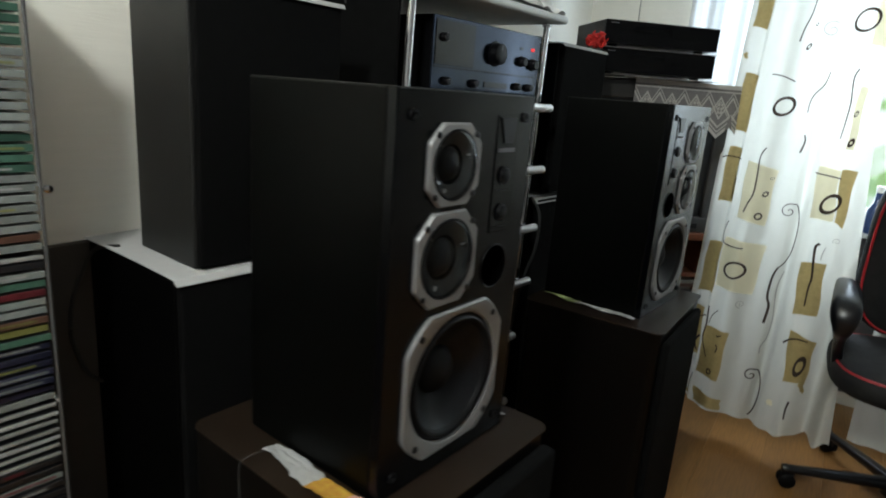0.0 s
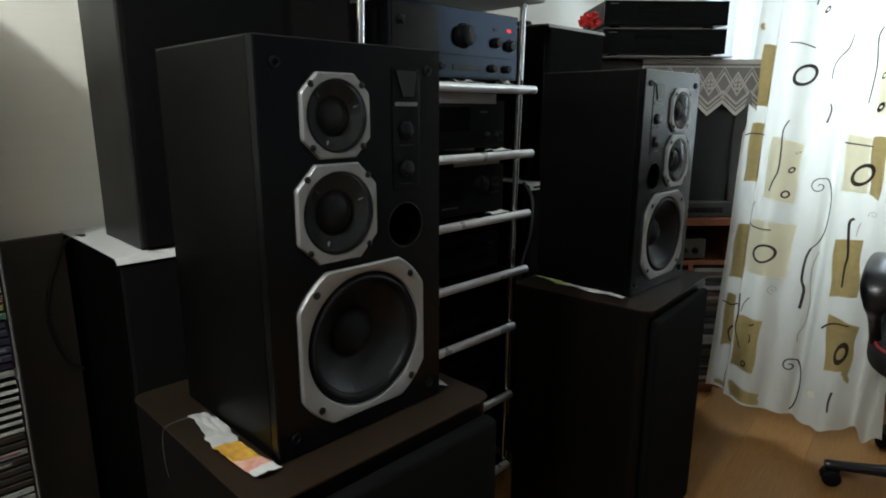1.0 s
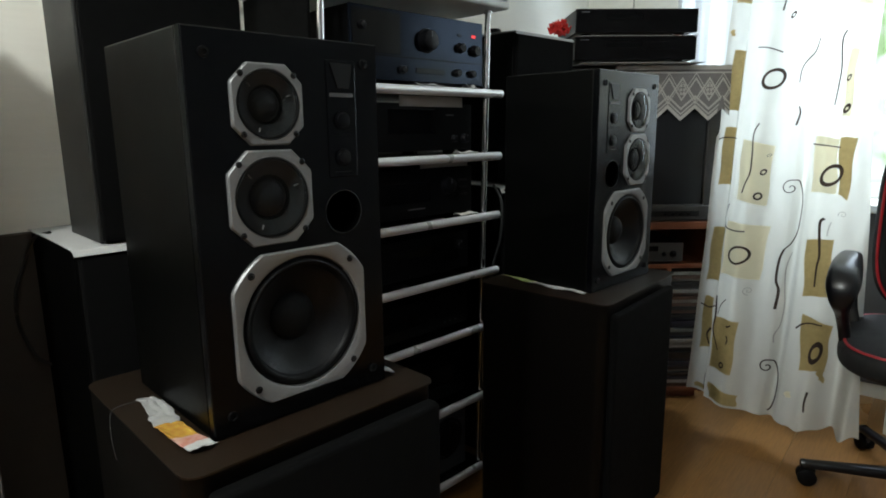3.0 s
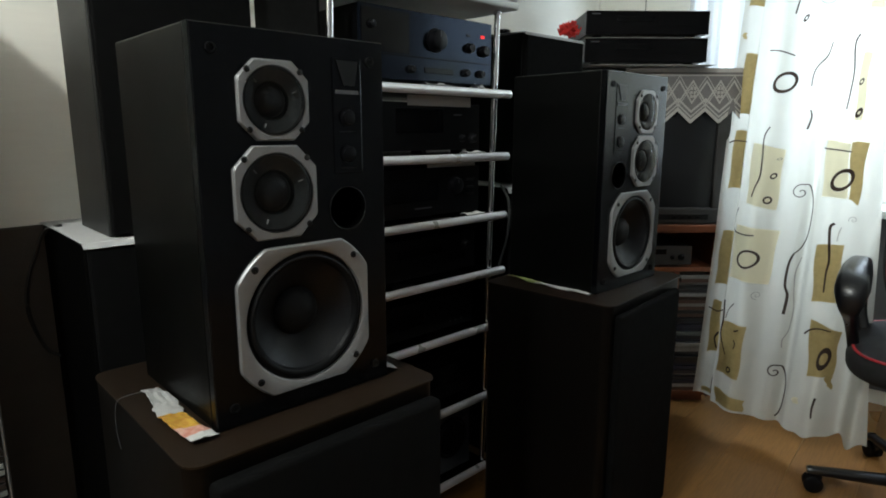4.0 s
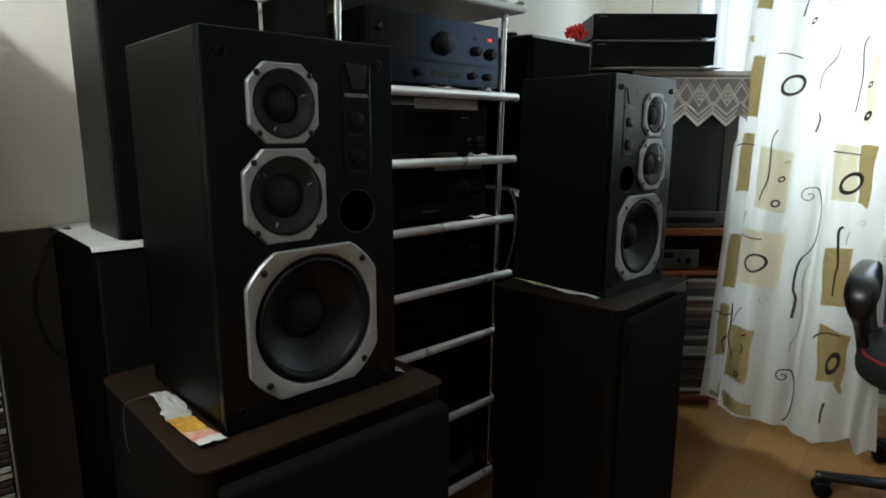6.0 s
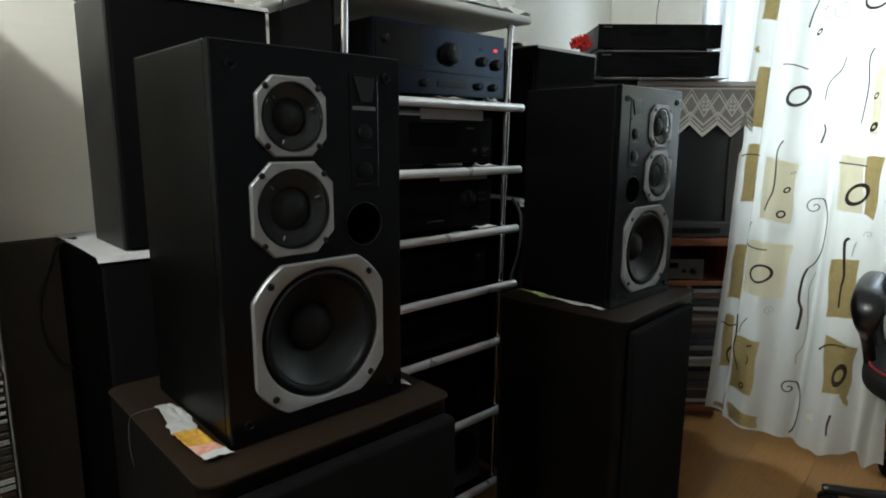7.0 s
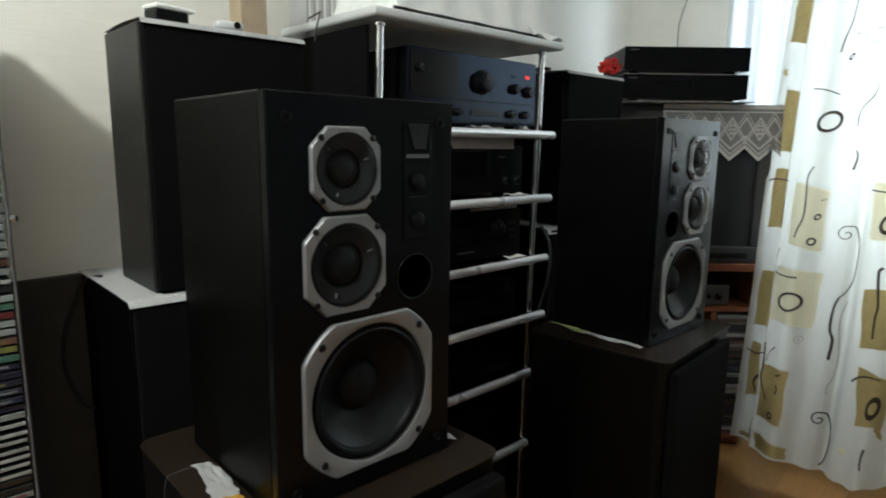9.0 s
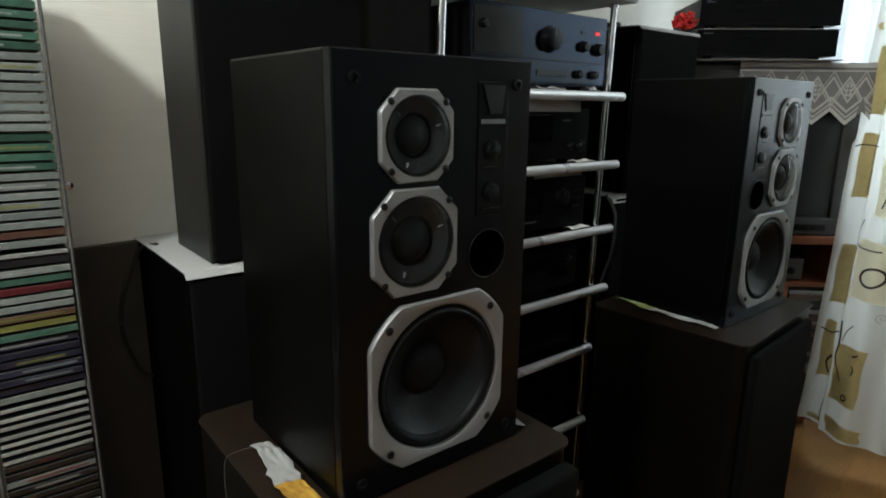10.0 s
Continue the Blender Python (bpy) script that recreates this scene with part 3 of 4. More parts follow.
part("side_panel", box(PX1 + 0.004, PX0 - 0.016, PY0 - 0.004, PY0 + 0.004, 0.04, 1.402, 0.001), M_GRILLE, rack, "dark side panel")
b = box(PX1 - 0.05, PX0 + 0.035, PY0 - 0.020, PY1 + 0.070, 1.411, 1.432, 0.008, 4)
part("top_board", b, M_BOARD, rack, "pale grey top board with rounded edge", smooth=True)


def hifi(name, m, w, h, d, mat, label, knobs=(), slots=(), feet=0.012, led=None, category="hi-fi component", prints=()):
    """Hi-fi box: front at x = 0, from y = 0 to w, resting on four feet."""
    root = thing(name, m, label, category, "hi-fi components")
    part("case", box(-d, -0.004, 0.003, w - 0.003, feet, feet + h, 0.002), M_BLACKMETAL, root, "black steel case")
    front = part("front_panel", box(-0.004, 0, 0, w, feet, feet + h, 0.0015), mat, root)
    for y, z, r, l in knobs:
        k = part("knob", lathe([(0, r * 1.15), (0.002, r * 1.15), (0.003, r), (l, r * 0.92), (l + 0.0015, r * 0.8), (l + 0.0015, 0)], 30, pose(0, y, feet + z)), M_KNOB, front, smooth=True)
        part("pointer", box(l + 0.0012, l + 0.0022, y - 0.0008, y + 0.0008, feet + z + r * 0.3, feet + z + r * 0.85), M_PRINT, k)
    for y0, y1, z0, z1, sm in slots:
        part("window" if sm is M_GLOSS else "trim_strip", box(0, 0.0018, y0, y1, feet + z0, feet + z1, 0.0005), sm, front)
    for y0, y1, z in prints:
        part("lettering", box(0, 0.0006, y0, y1, feet + z, feet + z + 0.0035), M_PRINT, front)
    for y in (0.05, w - 0.05):
        for x in (-0.04, -d + 0.05):
            part("foot", lathe([(0, 0.0), (0, 0.016), (feet, 0.018), (feet, 0)], 16, pose(x, y, 0) @ pose(0, 0, 0, 0, -90, 0)), M_RUBBER, root, smooth=True)
    if led:
        part("indicator", box(0, 0.002, led[0] - 0.007, led[0] + 0.007, feet + led[1] - 0.0035, feet + led[1] + 0.0035, 0.0006), M_LED, front, "lit red power indicator")
    return root


SH = lambda k: LEVELS[k] + 0.0095
hifi("amplifier", pose(-0.424, 0.966 + RL(SH(6)), SH(6)), 0.447, 0.162, 0.27, M_GUNMETAL, "dark gunmetal stereo amplifier with large volume knob and red light",
     knobs=((0.237, 0.100, 0.026, 0.020), (0.358, 0.092, 0.012, 0.014), (0.414, 0.088, 0.014, 0.014), (0.05, 0.026, 0.009, 0.012), (0.155, 0.026, 0.009, 0.012), (0.345, 0.028, 0.0095, 0.012), (0.402, 0.028, 0.0095, 0.012), (0.035, 0.118, 0.009, 0.01)),
     slots=((0.008, 0.150, 0.060, 0.154, M_GLOSS), (0.0, 0.447, 0.0545, 0.057, M_GLOSS), (0.349, 0.363, 0.121, 0.127, M_GLOSS), (0.20, 0.30, 0.020, 0.033, M_GLOSS)),
     led=(0.410, 0.125), category="amplifier", prints=((0.016, 0.06, 0.150), (0.21, 0.235, 0.025), (0.245, 0.265, 0.025), (0.275, 0.295, 0.025), (0.02, 0.05, 0.062)))
hifi("cassette_deck", pose(-0.435, 0.945 + RL(SH(5)), SH(5)), 0.44, 0.120, 0.26, M_BLACKMETAL, "black cassette deck on the rack", category="cassette deck",
     knobs=((0.41, 0.03, 0.012, 0.012), (0.37, 0.03, 0.009, 0.010)), slots=((0.14, 0.30, 0.045, 0.105, M_GLOSS), (0.02, 0.10, 0.05, 0.10, M_GLOSS)), prints=((0.26, 0.275, 0.05), (0.03, 0.07, 0.025), (0.34, 0.37, 0.09)))
hifi("tuner", pose(-0.430, 0.945 + RL(SH(4)), SH(4)), 0.44, 0.125, 0.26, M_BLACKMETAL, "black tuner with a round dial on the rack", category="tuner",
     knobs=((0.345, 0.075, 0.022, 0.014),), slots=((0.03, 0.28, 0.04, 0.09, M_GLOSS), (0.385, 0.42, 0.085, 0.091, M_BADGE), (0.385, 0.42, 0.065, 0.071, M_BADGE), (0.385, 0.42, 0.045, 0.051, M_BADGE)), prints=((0.20, 0.26, 0.02), (0.03, 0.08, 0.105)))
hifi("cd_recorder", pose(-0.440, 0.945 + RL(SH(3)), SH(3)), 0.44, 0.105, 0.26, M_BLACKMETAL, "black disc recorder on the rack", category="disc recorder",
     slots=((0.15, 0.31, 0.055, 0.08, M_GLOSS), (0.34, 0.40, 0.03, 0.05, M_GLOSS)), knobs=((0.40, 0.07, 0.012, 0.012),))
hifi("equalizer", pose(-0.440, 0.945 + RL(SH(2)), SH(2)), 0.44, 0.095, 0.26, M_BLACKMETAL, "black equalizer on the rack", category="equalizer",
     slots=((0.05, 0.25, 0.03, 0.07, M_GLOSS),), prints=((0.345, 0.352, 0.014), (0.366, 0.373, 0.014), (0.388, 0.395, 0.014)))
hifi("power_amplifier", pose(-0.445, 0.945 + RL(SH(1)), SH(1)), 0.44, 0.13, 0.26, M_BLACKMETAL, "black power amplifier low on the rack", category="amplifier", slots=((0.05, 0.39, 0.04, 0.10, M_GLOSS),))
hifi("subwoofer_amplifier", pose(-0.435, 0.945 + RL(SH(0)), SH(0)), 0.44, 0.185, 0.26, material("grey_metal_front", (0.075, 0.080, 0.095), 0.3, metal=0.5, vary=0.2), "grey unit with round dial at the rack's bottom", category="amplifier",
     knobs=((0.36, 0.105, 0.055, 0.012),), slots=((0.40, 0.43, 0.14, 0.15, M_PRINT),))

# leaflets and price cards along the shelf fronts
paper_sheet("paper_sheet", pose(-0.412, 1.185, 1.2005, 0, 0, 0), 0.085, 0.035, 0.0, 0, "white card under the amplifier's front", 0.012)
paper_sheet("paper_sheet", pose(-0.412, 1.365, 1.2005, 0, 0, 6), 0.045, 0.03, 0.0, 0, "crumpled white paper beside the amplifier foot", 0.022)
for y0, y1, z in ((1.135, 1.36, 1.168), (1.20, 1.38, 0.995)):
    bm = box(-0.436, -0.434, y0, y1, z - 0.018, z + 0.008, 0.0005)
    solo("card", bm, M_PAPER, "white card strip hanging behind the shelf edge", "card")
for z in (1.0275, 0.8575):
    paper_sheet("paper_sheet", pose(-0.412, 1.33, z, 0, 0, 3), 0.075, 0.03, 0.0, 0, "small crumpled paper on a rack shelf", 0.01, mat=M_COVER)

# ---- things on the rack's top ----
def cover_f(u, v):
    x, y = -0.72 + u * 0.295, 0.955 + v * 0.54
    e = min(u, 1 - u, v, 1 - v)
    rise = 0.14 * min(1.0, e * 7) ** 0.7
    return (x + 0.003 * math.sin(v * 30) * (1 if u > 0.85 else 0.2), y + 0.01 * math.sin(u * 23), 1.436 + rise + min(1.0, e * 7) * (0.020 * noise.noise((u * 6, v * 9, 2)) + 0.010 * noise.noise((u * 14, v * 26, 5))) + 0.012)
solo("turntable_cover", sheet(cover_f, 48, 70, 0.003), M_COVER, "rumpled white cloth draped over a low box on the rack", "cloth cover", smooth=True)
solo("cloth_corner", sheet(lambda u, v: (-0.405 - 0.10 * u, 1.39 + 0.125 * v, 1.4335 + 0.055 * (1 - v) * (1 - abs(2 * u - 1)) + 0.012 * (0.5 + 0.5 * math.sin(14 * u + 9 * v))), 24, 24, 0.002),
     M_COVER, "bunched white cloth corner on the rack's top", "cloth", smooth=True)
solo("record_player", box(-0.70, -0.431, 0.985, 1.46, 1.4325, 1.4455, 0.002), M_BLACKMETAL, "flat black base showing under the white cloth", "record player")
for k in range(12):
    h = 0.17 + 0.03 * math.sin(k * 2.1)
    solo("booklet", box(-0.735, -0.655, 0.875 + k * 0.0068, 0.880 + k * 0.0068, 1.4325, 1.4325 + h, 0.001), (M_PAPER, M_COVER, M_LACE)[k % 3], "pale upright booklet on the rack's top", "booklet", group="booklets on the rack")
solo("cardboard_box", box(-0.60, -0.55, 0.665, 0.722, 1.3575, 1.52, 0.003), material("tan_cardboard", (0.36, 0.28, 0.19), 0.8, vary=0.12), "tan cardboard box standing on the loudspeaker", "box")
solo("cable", tube(spline([(-0.50, 0.80, 1.365), (-0.525, 0.822, 1.402), (-0.555, 0.848, 1.436), (-0.59, 0.868, 1.444), (-0.63, 0.865, 1.4365)], 30), 0.0018), M_WIRE, "thin black cable arching onto the rack", "cable", smooth=True)
solo("lid", lathe([(0.0, 0), (0.0, 0.020), (0.002, 0.0225), (0.010, 0.0225), (0.012, 0.020), (0.012, 0)], 28, pose(0, 0, 0, 0, -90, 0)), M_GLOSS, "small round black lid lying on white paper", "lid", pose(-0.565, 1.640, 1.3835), smooth=True)
solo("cable", tube(spline([(-0.640, 0.405, 0.902), (-0.700, 0.388, 0.885), (-0.722, 0.372, 0.838), (-0.723, 0.350, 0.776), (-0.723, 0.347, 0.708), (-0.720, 0.368, 0.636), (-0.715, 0.3925, 0.612)], 50), 0.0038), M_WIRE, "black cable hanging in a loop beside the wall", "cable", smooth=True)

# ---- small things on the stacked loudspeaker ----
gad = thing("clock_radio", pose(-0.462, 0.478, 1.3575, 0, 0, 12), "small black and white clock radio on white paper", "radio")
part("body", box(-0.04, 0.0, 0, 0.060, 0, 0.019, 0.004, 3), M_GLOSS, gad)
part("top_cover", box(-0.042, 0.004, -0.002, 0.072, 0.0192, 0.027, 0.004, 2), M_FRAME, gad, "pale top shell")
cam_thing = thing("silver_gadget", pose(-0.465, 0.580, 1.3575, 0, 0, -10), "small silver gadget lying on white paper", "gadget")
part("body", box(-0.03, 0.0, 0, 0.048, 0, 0.015, 0.006, 3), M_SILVER, cam_thing, smooth=True)
part("ring", lathe([(0, 0.006), (0.003, 0.006), (0.003, 0.004), (0.001, 0)], 20, pose(0.0, 0.036, 0.0075)), M_KNOB, cam_thing, smooth=True)

# ---- sill and cables ----
bottle = thing("bottle", pose(0.33, 2.80, 0.8), "dark blue bottle standing on the window sill", "bottle")
part("glass_body", lathe([(0.0, 0), (0.0, 0.028), (0.09, 0.03), (0.12, 0.014), (0.16, 0.012), (0.16, 0)], 24, pose(0, 0, 0, 0, -90, 0)), material("blue_glass", (0.02, 0.05, 0.16), 0.15), bottle, smooth=True)
part("cap", lathe([(0.16, 0), (0.16, 0.015), (0.185, 0.015), (0.187, 0)], 18, pose(0, 0, 0, 0, -90, 0)), M_FRAME, bottle, smooth=True)
solo("tin", lathe([(0.0, 0), (0.0, 0.035), (0.08, 0.035), (0.082, 0.033), (0.082, 0)], 28, pose(0, 0, 0, 0, -90, 0)), M_GREEN, "small green tin on the window sill", "tin", pose(0.42, 2.81, 0.8), smooth=True)
solo("cable", tube(spline([(-0.44, 1.50, 0.93), (-0.40, 1.49, 0.88), (-0.40, 1.485, 0.78), (-0.43, 1.48, 0.66), (-0.46, 1.485, 0.40), (-0.46, 1.49, 0.01)], 40), 0.004), M_WIRE, "black cable hanging beside the rack", "cable", smooth=True)
solo("thread", tube(spline([(-0.190, 0.396, 0.7005), (-0.196, 0.378, 0.6985), (-0.20, 0.362, 0.690), (-0.196, 0.358, 0.65), (-0.192, 0.360, 0.62)], 24), 0.0004, 6), material("grey_thread", (0.06, 0.06, 0.06), 0.8), "thin grey thread hanging from the leaflet", "thread", smooth=True)

# ---- corner: television, stand, players ----
TV = pose(-0.195, 2.487, 0, 0, 0, 46.9 - 90)  # local +x is the front, local +y to the viewer's right


def crt():
    root = thing("television", TV @ pose(0, 0, 0.735), "old grey tube television with a dark screen under a lace cloth", "television")
    w0, w1, h = -0.60, 0.02, 0.575
    def body(u, v):
        a = v * 2 * math.pi
        s = 1 - 0.45 * max(0, u - 0.35) / 0.65
        def sq(t):
            return math.copysign(abs(t) ** 0.28, t)
        return (-0.02 - 0.40 * u, (w0 + w1) / 2 + sq(math.cos(a)) * (w1 - w0) / 2 * s, 0.02 + (h - 0.02) * (0.5 + 0.5 * sq(math.sin(a)) * (0.6 + 0.4 * s)))
    b = sheet(body, 12, 48)
    part("back_shell", b, M_TVGREY, root, smooth=True)
    bz = box(-0.03, 0, w0, w1, 0.50, h, 0.008)
    box(-0.03, 0, w0, w1, 0, 0.065, 0.008, bm=bz)
    box(-0.03, -0.001, w0, w0 + 0.05, 0.06, 0.505, 0.006, bm=bz)
    box(-0.03, -0.001, w1 - 0.05, w1, 0.06, 0.505, 0.006, bm=bz)
    part("bezel", bz, M_TVGREY, root, "grey plastic screen frame")
    part("screen", sheet(lambda u, v: (-0.012 + 0.010 * (1 - (2 * u - 1) ** 2) * (1 - (2 * v - 1) ** 2), w0 + 0.045 + u * (w1 - w0 - 0.09), 0.055 + v * 0.455), 20, 20), M_SCREEN, root, "dark glossy curved glass", smooth=True)
    part("control_strip", box(0, 0.003, w0 + 0.06, w1 - 0.06, 0.018, 0.040, 0.001), M_BADGE, root)
    for k in range(4):
        part("button", box(0.003, 0.006, w1 - 0.20 + k * 0.03, w1 - 0.185 + k * 0.03, 0.022, 0.034, 0.001), M_KNOB, root)


crt()


def lace():
    root = thing("lace_doily", TV @ pose(0, 0, 1.3115), "cream crochet lace cloth with diamond pattern over the television", "doily")
    w0, w1 = -0.39, 0.04
    part("top_cloth", sheet(lambda u, v: (-0.38 + u * 0.385, w0 + v * (w1 - w0), 0.002 + 0.001 * math.sin(v * 40)), 8, 30, 0.002), M_LACE, root)
    n, dw = 5, 0.100
    def wave(y):
        return 0.012 * math.sin((y - w0) * 21) * 0.5 + 0.006
    t = lambda y: abs(((y - w0) / dw) % 1.0 - 0.5) * 2
    zig = lambda y: 0.198 - 0.045 * t(y)
    part("lace_ground", sheet(lambda u, v: (0.006 + wave(w0 + v * (w1 - w0)) * u, w0 + v * (w1 - w0), -u * zig(w0 + v * (w1 - w0))), 10, 128, 0.0012), M_LACEDARK, root, "open mesh ground of the lace")
    def strip(f0, f1, name):
        def f(u, v):
            y = w0 + v * (w1 - w0)
            d = min(f0(y) + u * (f1(y) - f0(y)), zig(y))
            return (0.0078 + wave(y) * d / 0.2, y, -d)
        part(name, sheet(f, 3, 256, 0.001), M_LACE, root)
    strip(lambda y: 0.0, lambda y: 0.014, "lace_band")
    strip(lambda y: 0.022, lambda y: 0.027, "lace_band")
    for a, b, w in ((0.040, 0.078, 0.010), (0.056, 0.078, 0.005), (0.118, -0.078, 0.010), (0.102, -0.078, 0.005), (0.150, -0.045, 0.009), (0.170, -0.045, 0.006), (0.183, -0.045, 0.016)):
        strip(lambda y, a=a, b=b: a + b * t(y), lambda y, a=a, b=b, w=w: a + w + b * t(y), "lace_zigzag")
    for k in range(n + 1):
        yc, zc = w0 + (k + 0.5) * dw, 0.086
        if yc < w1 - 0.01:
            for dy in (-0.006, 0.006):
                for dz in (-0.014, 0.0, 0.014):
                    part("lace_knot", box(0.013, 0.015, yc + dy - 0.004, yc + dy + 0.004, -zc + dz - 0.005, -zc + dz + 0.005), M_LACE, root)


lace()


def tv_stand():
    root = thing("tv_stand", TV, "reddish cherry wood television stand filled with discs", "tv stand")
    w0, w1, d = -0.62, 0.03, 0.40
    part("top", box(-d, 0.015, w0 - 0.01, w1 + 0.01, 0.705, 0.735, 0.005), M_CHERRY, root)
    for y in (w0, w1 - 0.02):
        part("side_panel", box(-d, 0, y, y + 0.02, 0.03, 0.705, 0.003), M_CHERRY, root)
    for z in (0.05, 0.565):
        part("shelf", box(-d + 0.01, -0.005, w0 + 0.02, w1 - 0.02, z - 0.018, z, 0.002), M_CHERRY, root)
    part("divider", box(-d + 0.01, -0.002, -0.150, -0.130, 0.05, 0.547, 0.002), M_CHERRY, root)
    part("back_panel", box(-d + 0.0, -d + 0.008, w0 + 0.02, w1 - 0.02, 0.03, 0.70), M_CHERRY, root)
    part("foot_rail", box(-d + 0.02, -0.03, w0 + 0.02, w1 - 0.02, 0.0, 0.032), M_CHERRY, root)


tv_stand()
hifi("video_recorder", TV @ pose(-0.012, -0.445, 0.5655), 0.36, 0.075, 0.28, M_TVGREY, "grey video recorder inside the television stand", slots=((0.10, 0.26, 0.042, 0.062, M_GLOSS),), knobs=((0.32, 0.03, 0.012, 0.006), (0.285, 0.03, 0.008, 0.006)), feet=0.008, category="video recorder", prints=((0.03, 0.08, 0.02),))
rnd = random.Random(5)
for z0, n in ((0.05, 33),):
    z = z0 + 0.0005
    for k in range(n):
        off = rnd.uniform(-0.012, 0.008)
        mat = SPINES[rnd.choice((0, 2, 2, 4, 6, 7, 2, 0))]
        c = solo("disc_case", box(-0.138, 0, 0, 0.125, 0, 0.0142, 0.0008), mat, "plastic disc case stacked in the stand", "disc case", TV @ pose(-0.015 + off, -0.122 + off * 0.3, z), group="disc cases in the stand")
        z += 0.0146
CDM = pose(-0.537, 2.050, 0, 0, 0, 46.9 - 90)
for z, lab in ((1.318, "slim black disc player on the television"), (1.412, "slim black disc player stacked on another")):
    hifi("disc_player", CDM @ pose(0, 0, z), 0.437, 0.080, 0.29, M_GLOSS, lab, slots=((0.11, 0.24, 0.045, 0.062, M_BLACKMETAL), (0.26, 0.38, 0.03, 0.062, M_GLOSS)),
         prints=((0.02, 0.05, 0.068),), feet=0.010, category="disc player")
paper_sheet("paper_sheet", CDM @ pose(0.012, 0.0, 1.4085), 0.437, 0.20, 0.0, 0, "white paper between the two players", 0.002)
paper_sheet("paper_sheet", CDM @ pose(0.03, 0.02, 1.3155), 0.44, 0.20, 0.0, 0, "clear plastic and paper under the lower player", 0.002)

# red bow on the loudspeaker beside the players
def fluff(m, n, size, label):
    bm = bmesh.new()
    r = random.Random(3)
    for k in range(n):
        c = Vector((r.gauss(0, 0.4), r.gauss(0, 0.5), abs(r.gauss(0.45, 0.3)))) * size
        pts = [c + Vector((r.uniform(-1, 1), r.uniform(-1, 1), r.uniform(-0.6, 1))) * size * 0.35 for _ in range(4)]
        tube(spline(pts, 8), size * 0.075, 6, bm)
    return solo("red_bow", bm, M_REDYARN, label, "bow", m, smooth=True)


fluff(pose(-0.474, 1.858, 1.390, 0, 0, 20), 90, 0.033, "fluffy bright red bow lying on white paper by the players")
# hanging wire on the corner wall
solo("wire", tube(spline([ROOM @ Vector(p) for p in ((0.30, -0.006, 2.4), (0.31, -0.006, 2.1), (0.27, -0.006, 1.85), (0.24, -0.02, 1.7), (0.25, -0.03, 1.5))], 30), 0.0016), M_WIRE, "thin wire hanging down the wall", "cable", smooth=True)

# ---- curtains ----
def drape(x0, x1, fold, seed, flare=0.0, shift=0.0, tuck=None):
    """Curtain surface: gives the point of the cloth at (x, z)."""
    def f(x, z, lift=0.0):
        low = max(0.0, 1 - z / 0.9)
        y = 2.31 + shift + 0.13 * (min(z, 1.75) - 0.1)
        s = (x - x0) / (x1 - x0)
        w = math.sin(fold * 2 * math.pi * s + seed) * 0.026 + math.sin(fold * 4.7 * math.pi * s + 1.3 * seed + z * 0.6) * 0.007
        w += 0.014 * noise.noise((x * 5 + seed, z * 1.2, seed)) + 0.006 * noise.noise((x * 16, z * 3.5, seed)) + 0.0025 * noise.noise((x * 40, z * 14, seed))
        w += flare * low * math.sin(9.5 * math.pi * s) * max(0.0, s - 0.62) * 2
        if tuck:
            k = min(1.0, max(0.0, (tuck - x) / 0.02))
            w += 0.034 * k * k * (3 - 2 * k)
            k = min(1.0, max(0.0, 1 - abs(x - 0.118 - 0.01 * math.sin(2 * z)) / 0.03))
            w += 0.020 * k * k * (3 - 2 * k)
        return Vector((x + 0.006 * math.sin(3 * z + seed), y + w - lift, z))
    return f


def printed(f, root, name, mat, rim, inner=None, lift=0.0022, n=48):
    """A closed printed shape on the cloth: rim(t) gives (x, z); with inner, a band between two rims."""
    bm = bmesh.new()
    a = [bm.verts.new(f(*rim(k / n), lift)) for k in range(n)]
    if inner:
        b = [bm.verts.new(f(*inner(k / n), lift)) for k in range(n)]
        for k in range(n):
            j = (k + 1) % n
            bm.faces.new((a[k], a[j], b[j], b[k]))
    else:
        bm.faces.new(a)
    return part(name, bm, mat, root)


def patch(f, root, a, b, c, d, mat, lift=0.0018):
    """A printed four-cornered patch, corners (x, z) from the top left clockwise, with slightly uneven sides."""
    def g(u, v):
        x = (a[0] * (1 - u) + b[0] * u) * v + (d[0] * (1 - u) + c[0] * u) * (1 - v)
        z = (a[1] * (1 - u) + b[1] * u) * v + (d[1] * (1 - u) + c[1] * u) * (1 - v)
        return f(x + 0.0025 * math.sin(v * 7), z + 0.002 * math.sin(u * 5), lift)
    part("printed_square", sheet(g, 14, 14), mat, root, smooth=True)


def ring(f, root, cx, cz, rx, rz, wdt, tilt=0.3, mat=None):
    c, s = math.cos(tilt), math.sin(tilt)
    def at(k):
        def g(t):
            a = t * 2 * math.pi
            q = k + 0.06 * math.sin(2 * a + 1)
            p, r = rx * q * math.cos(a), rz * q * math.sin(a)
            return (cx + p * c - r * s, cz + p * s + r * c)
        return g
    printed(f, root, "printed_ring", mat or M_INK, at(1.0), at(1 - 0.85 * wdt / rx), 0.0034)


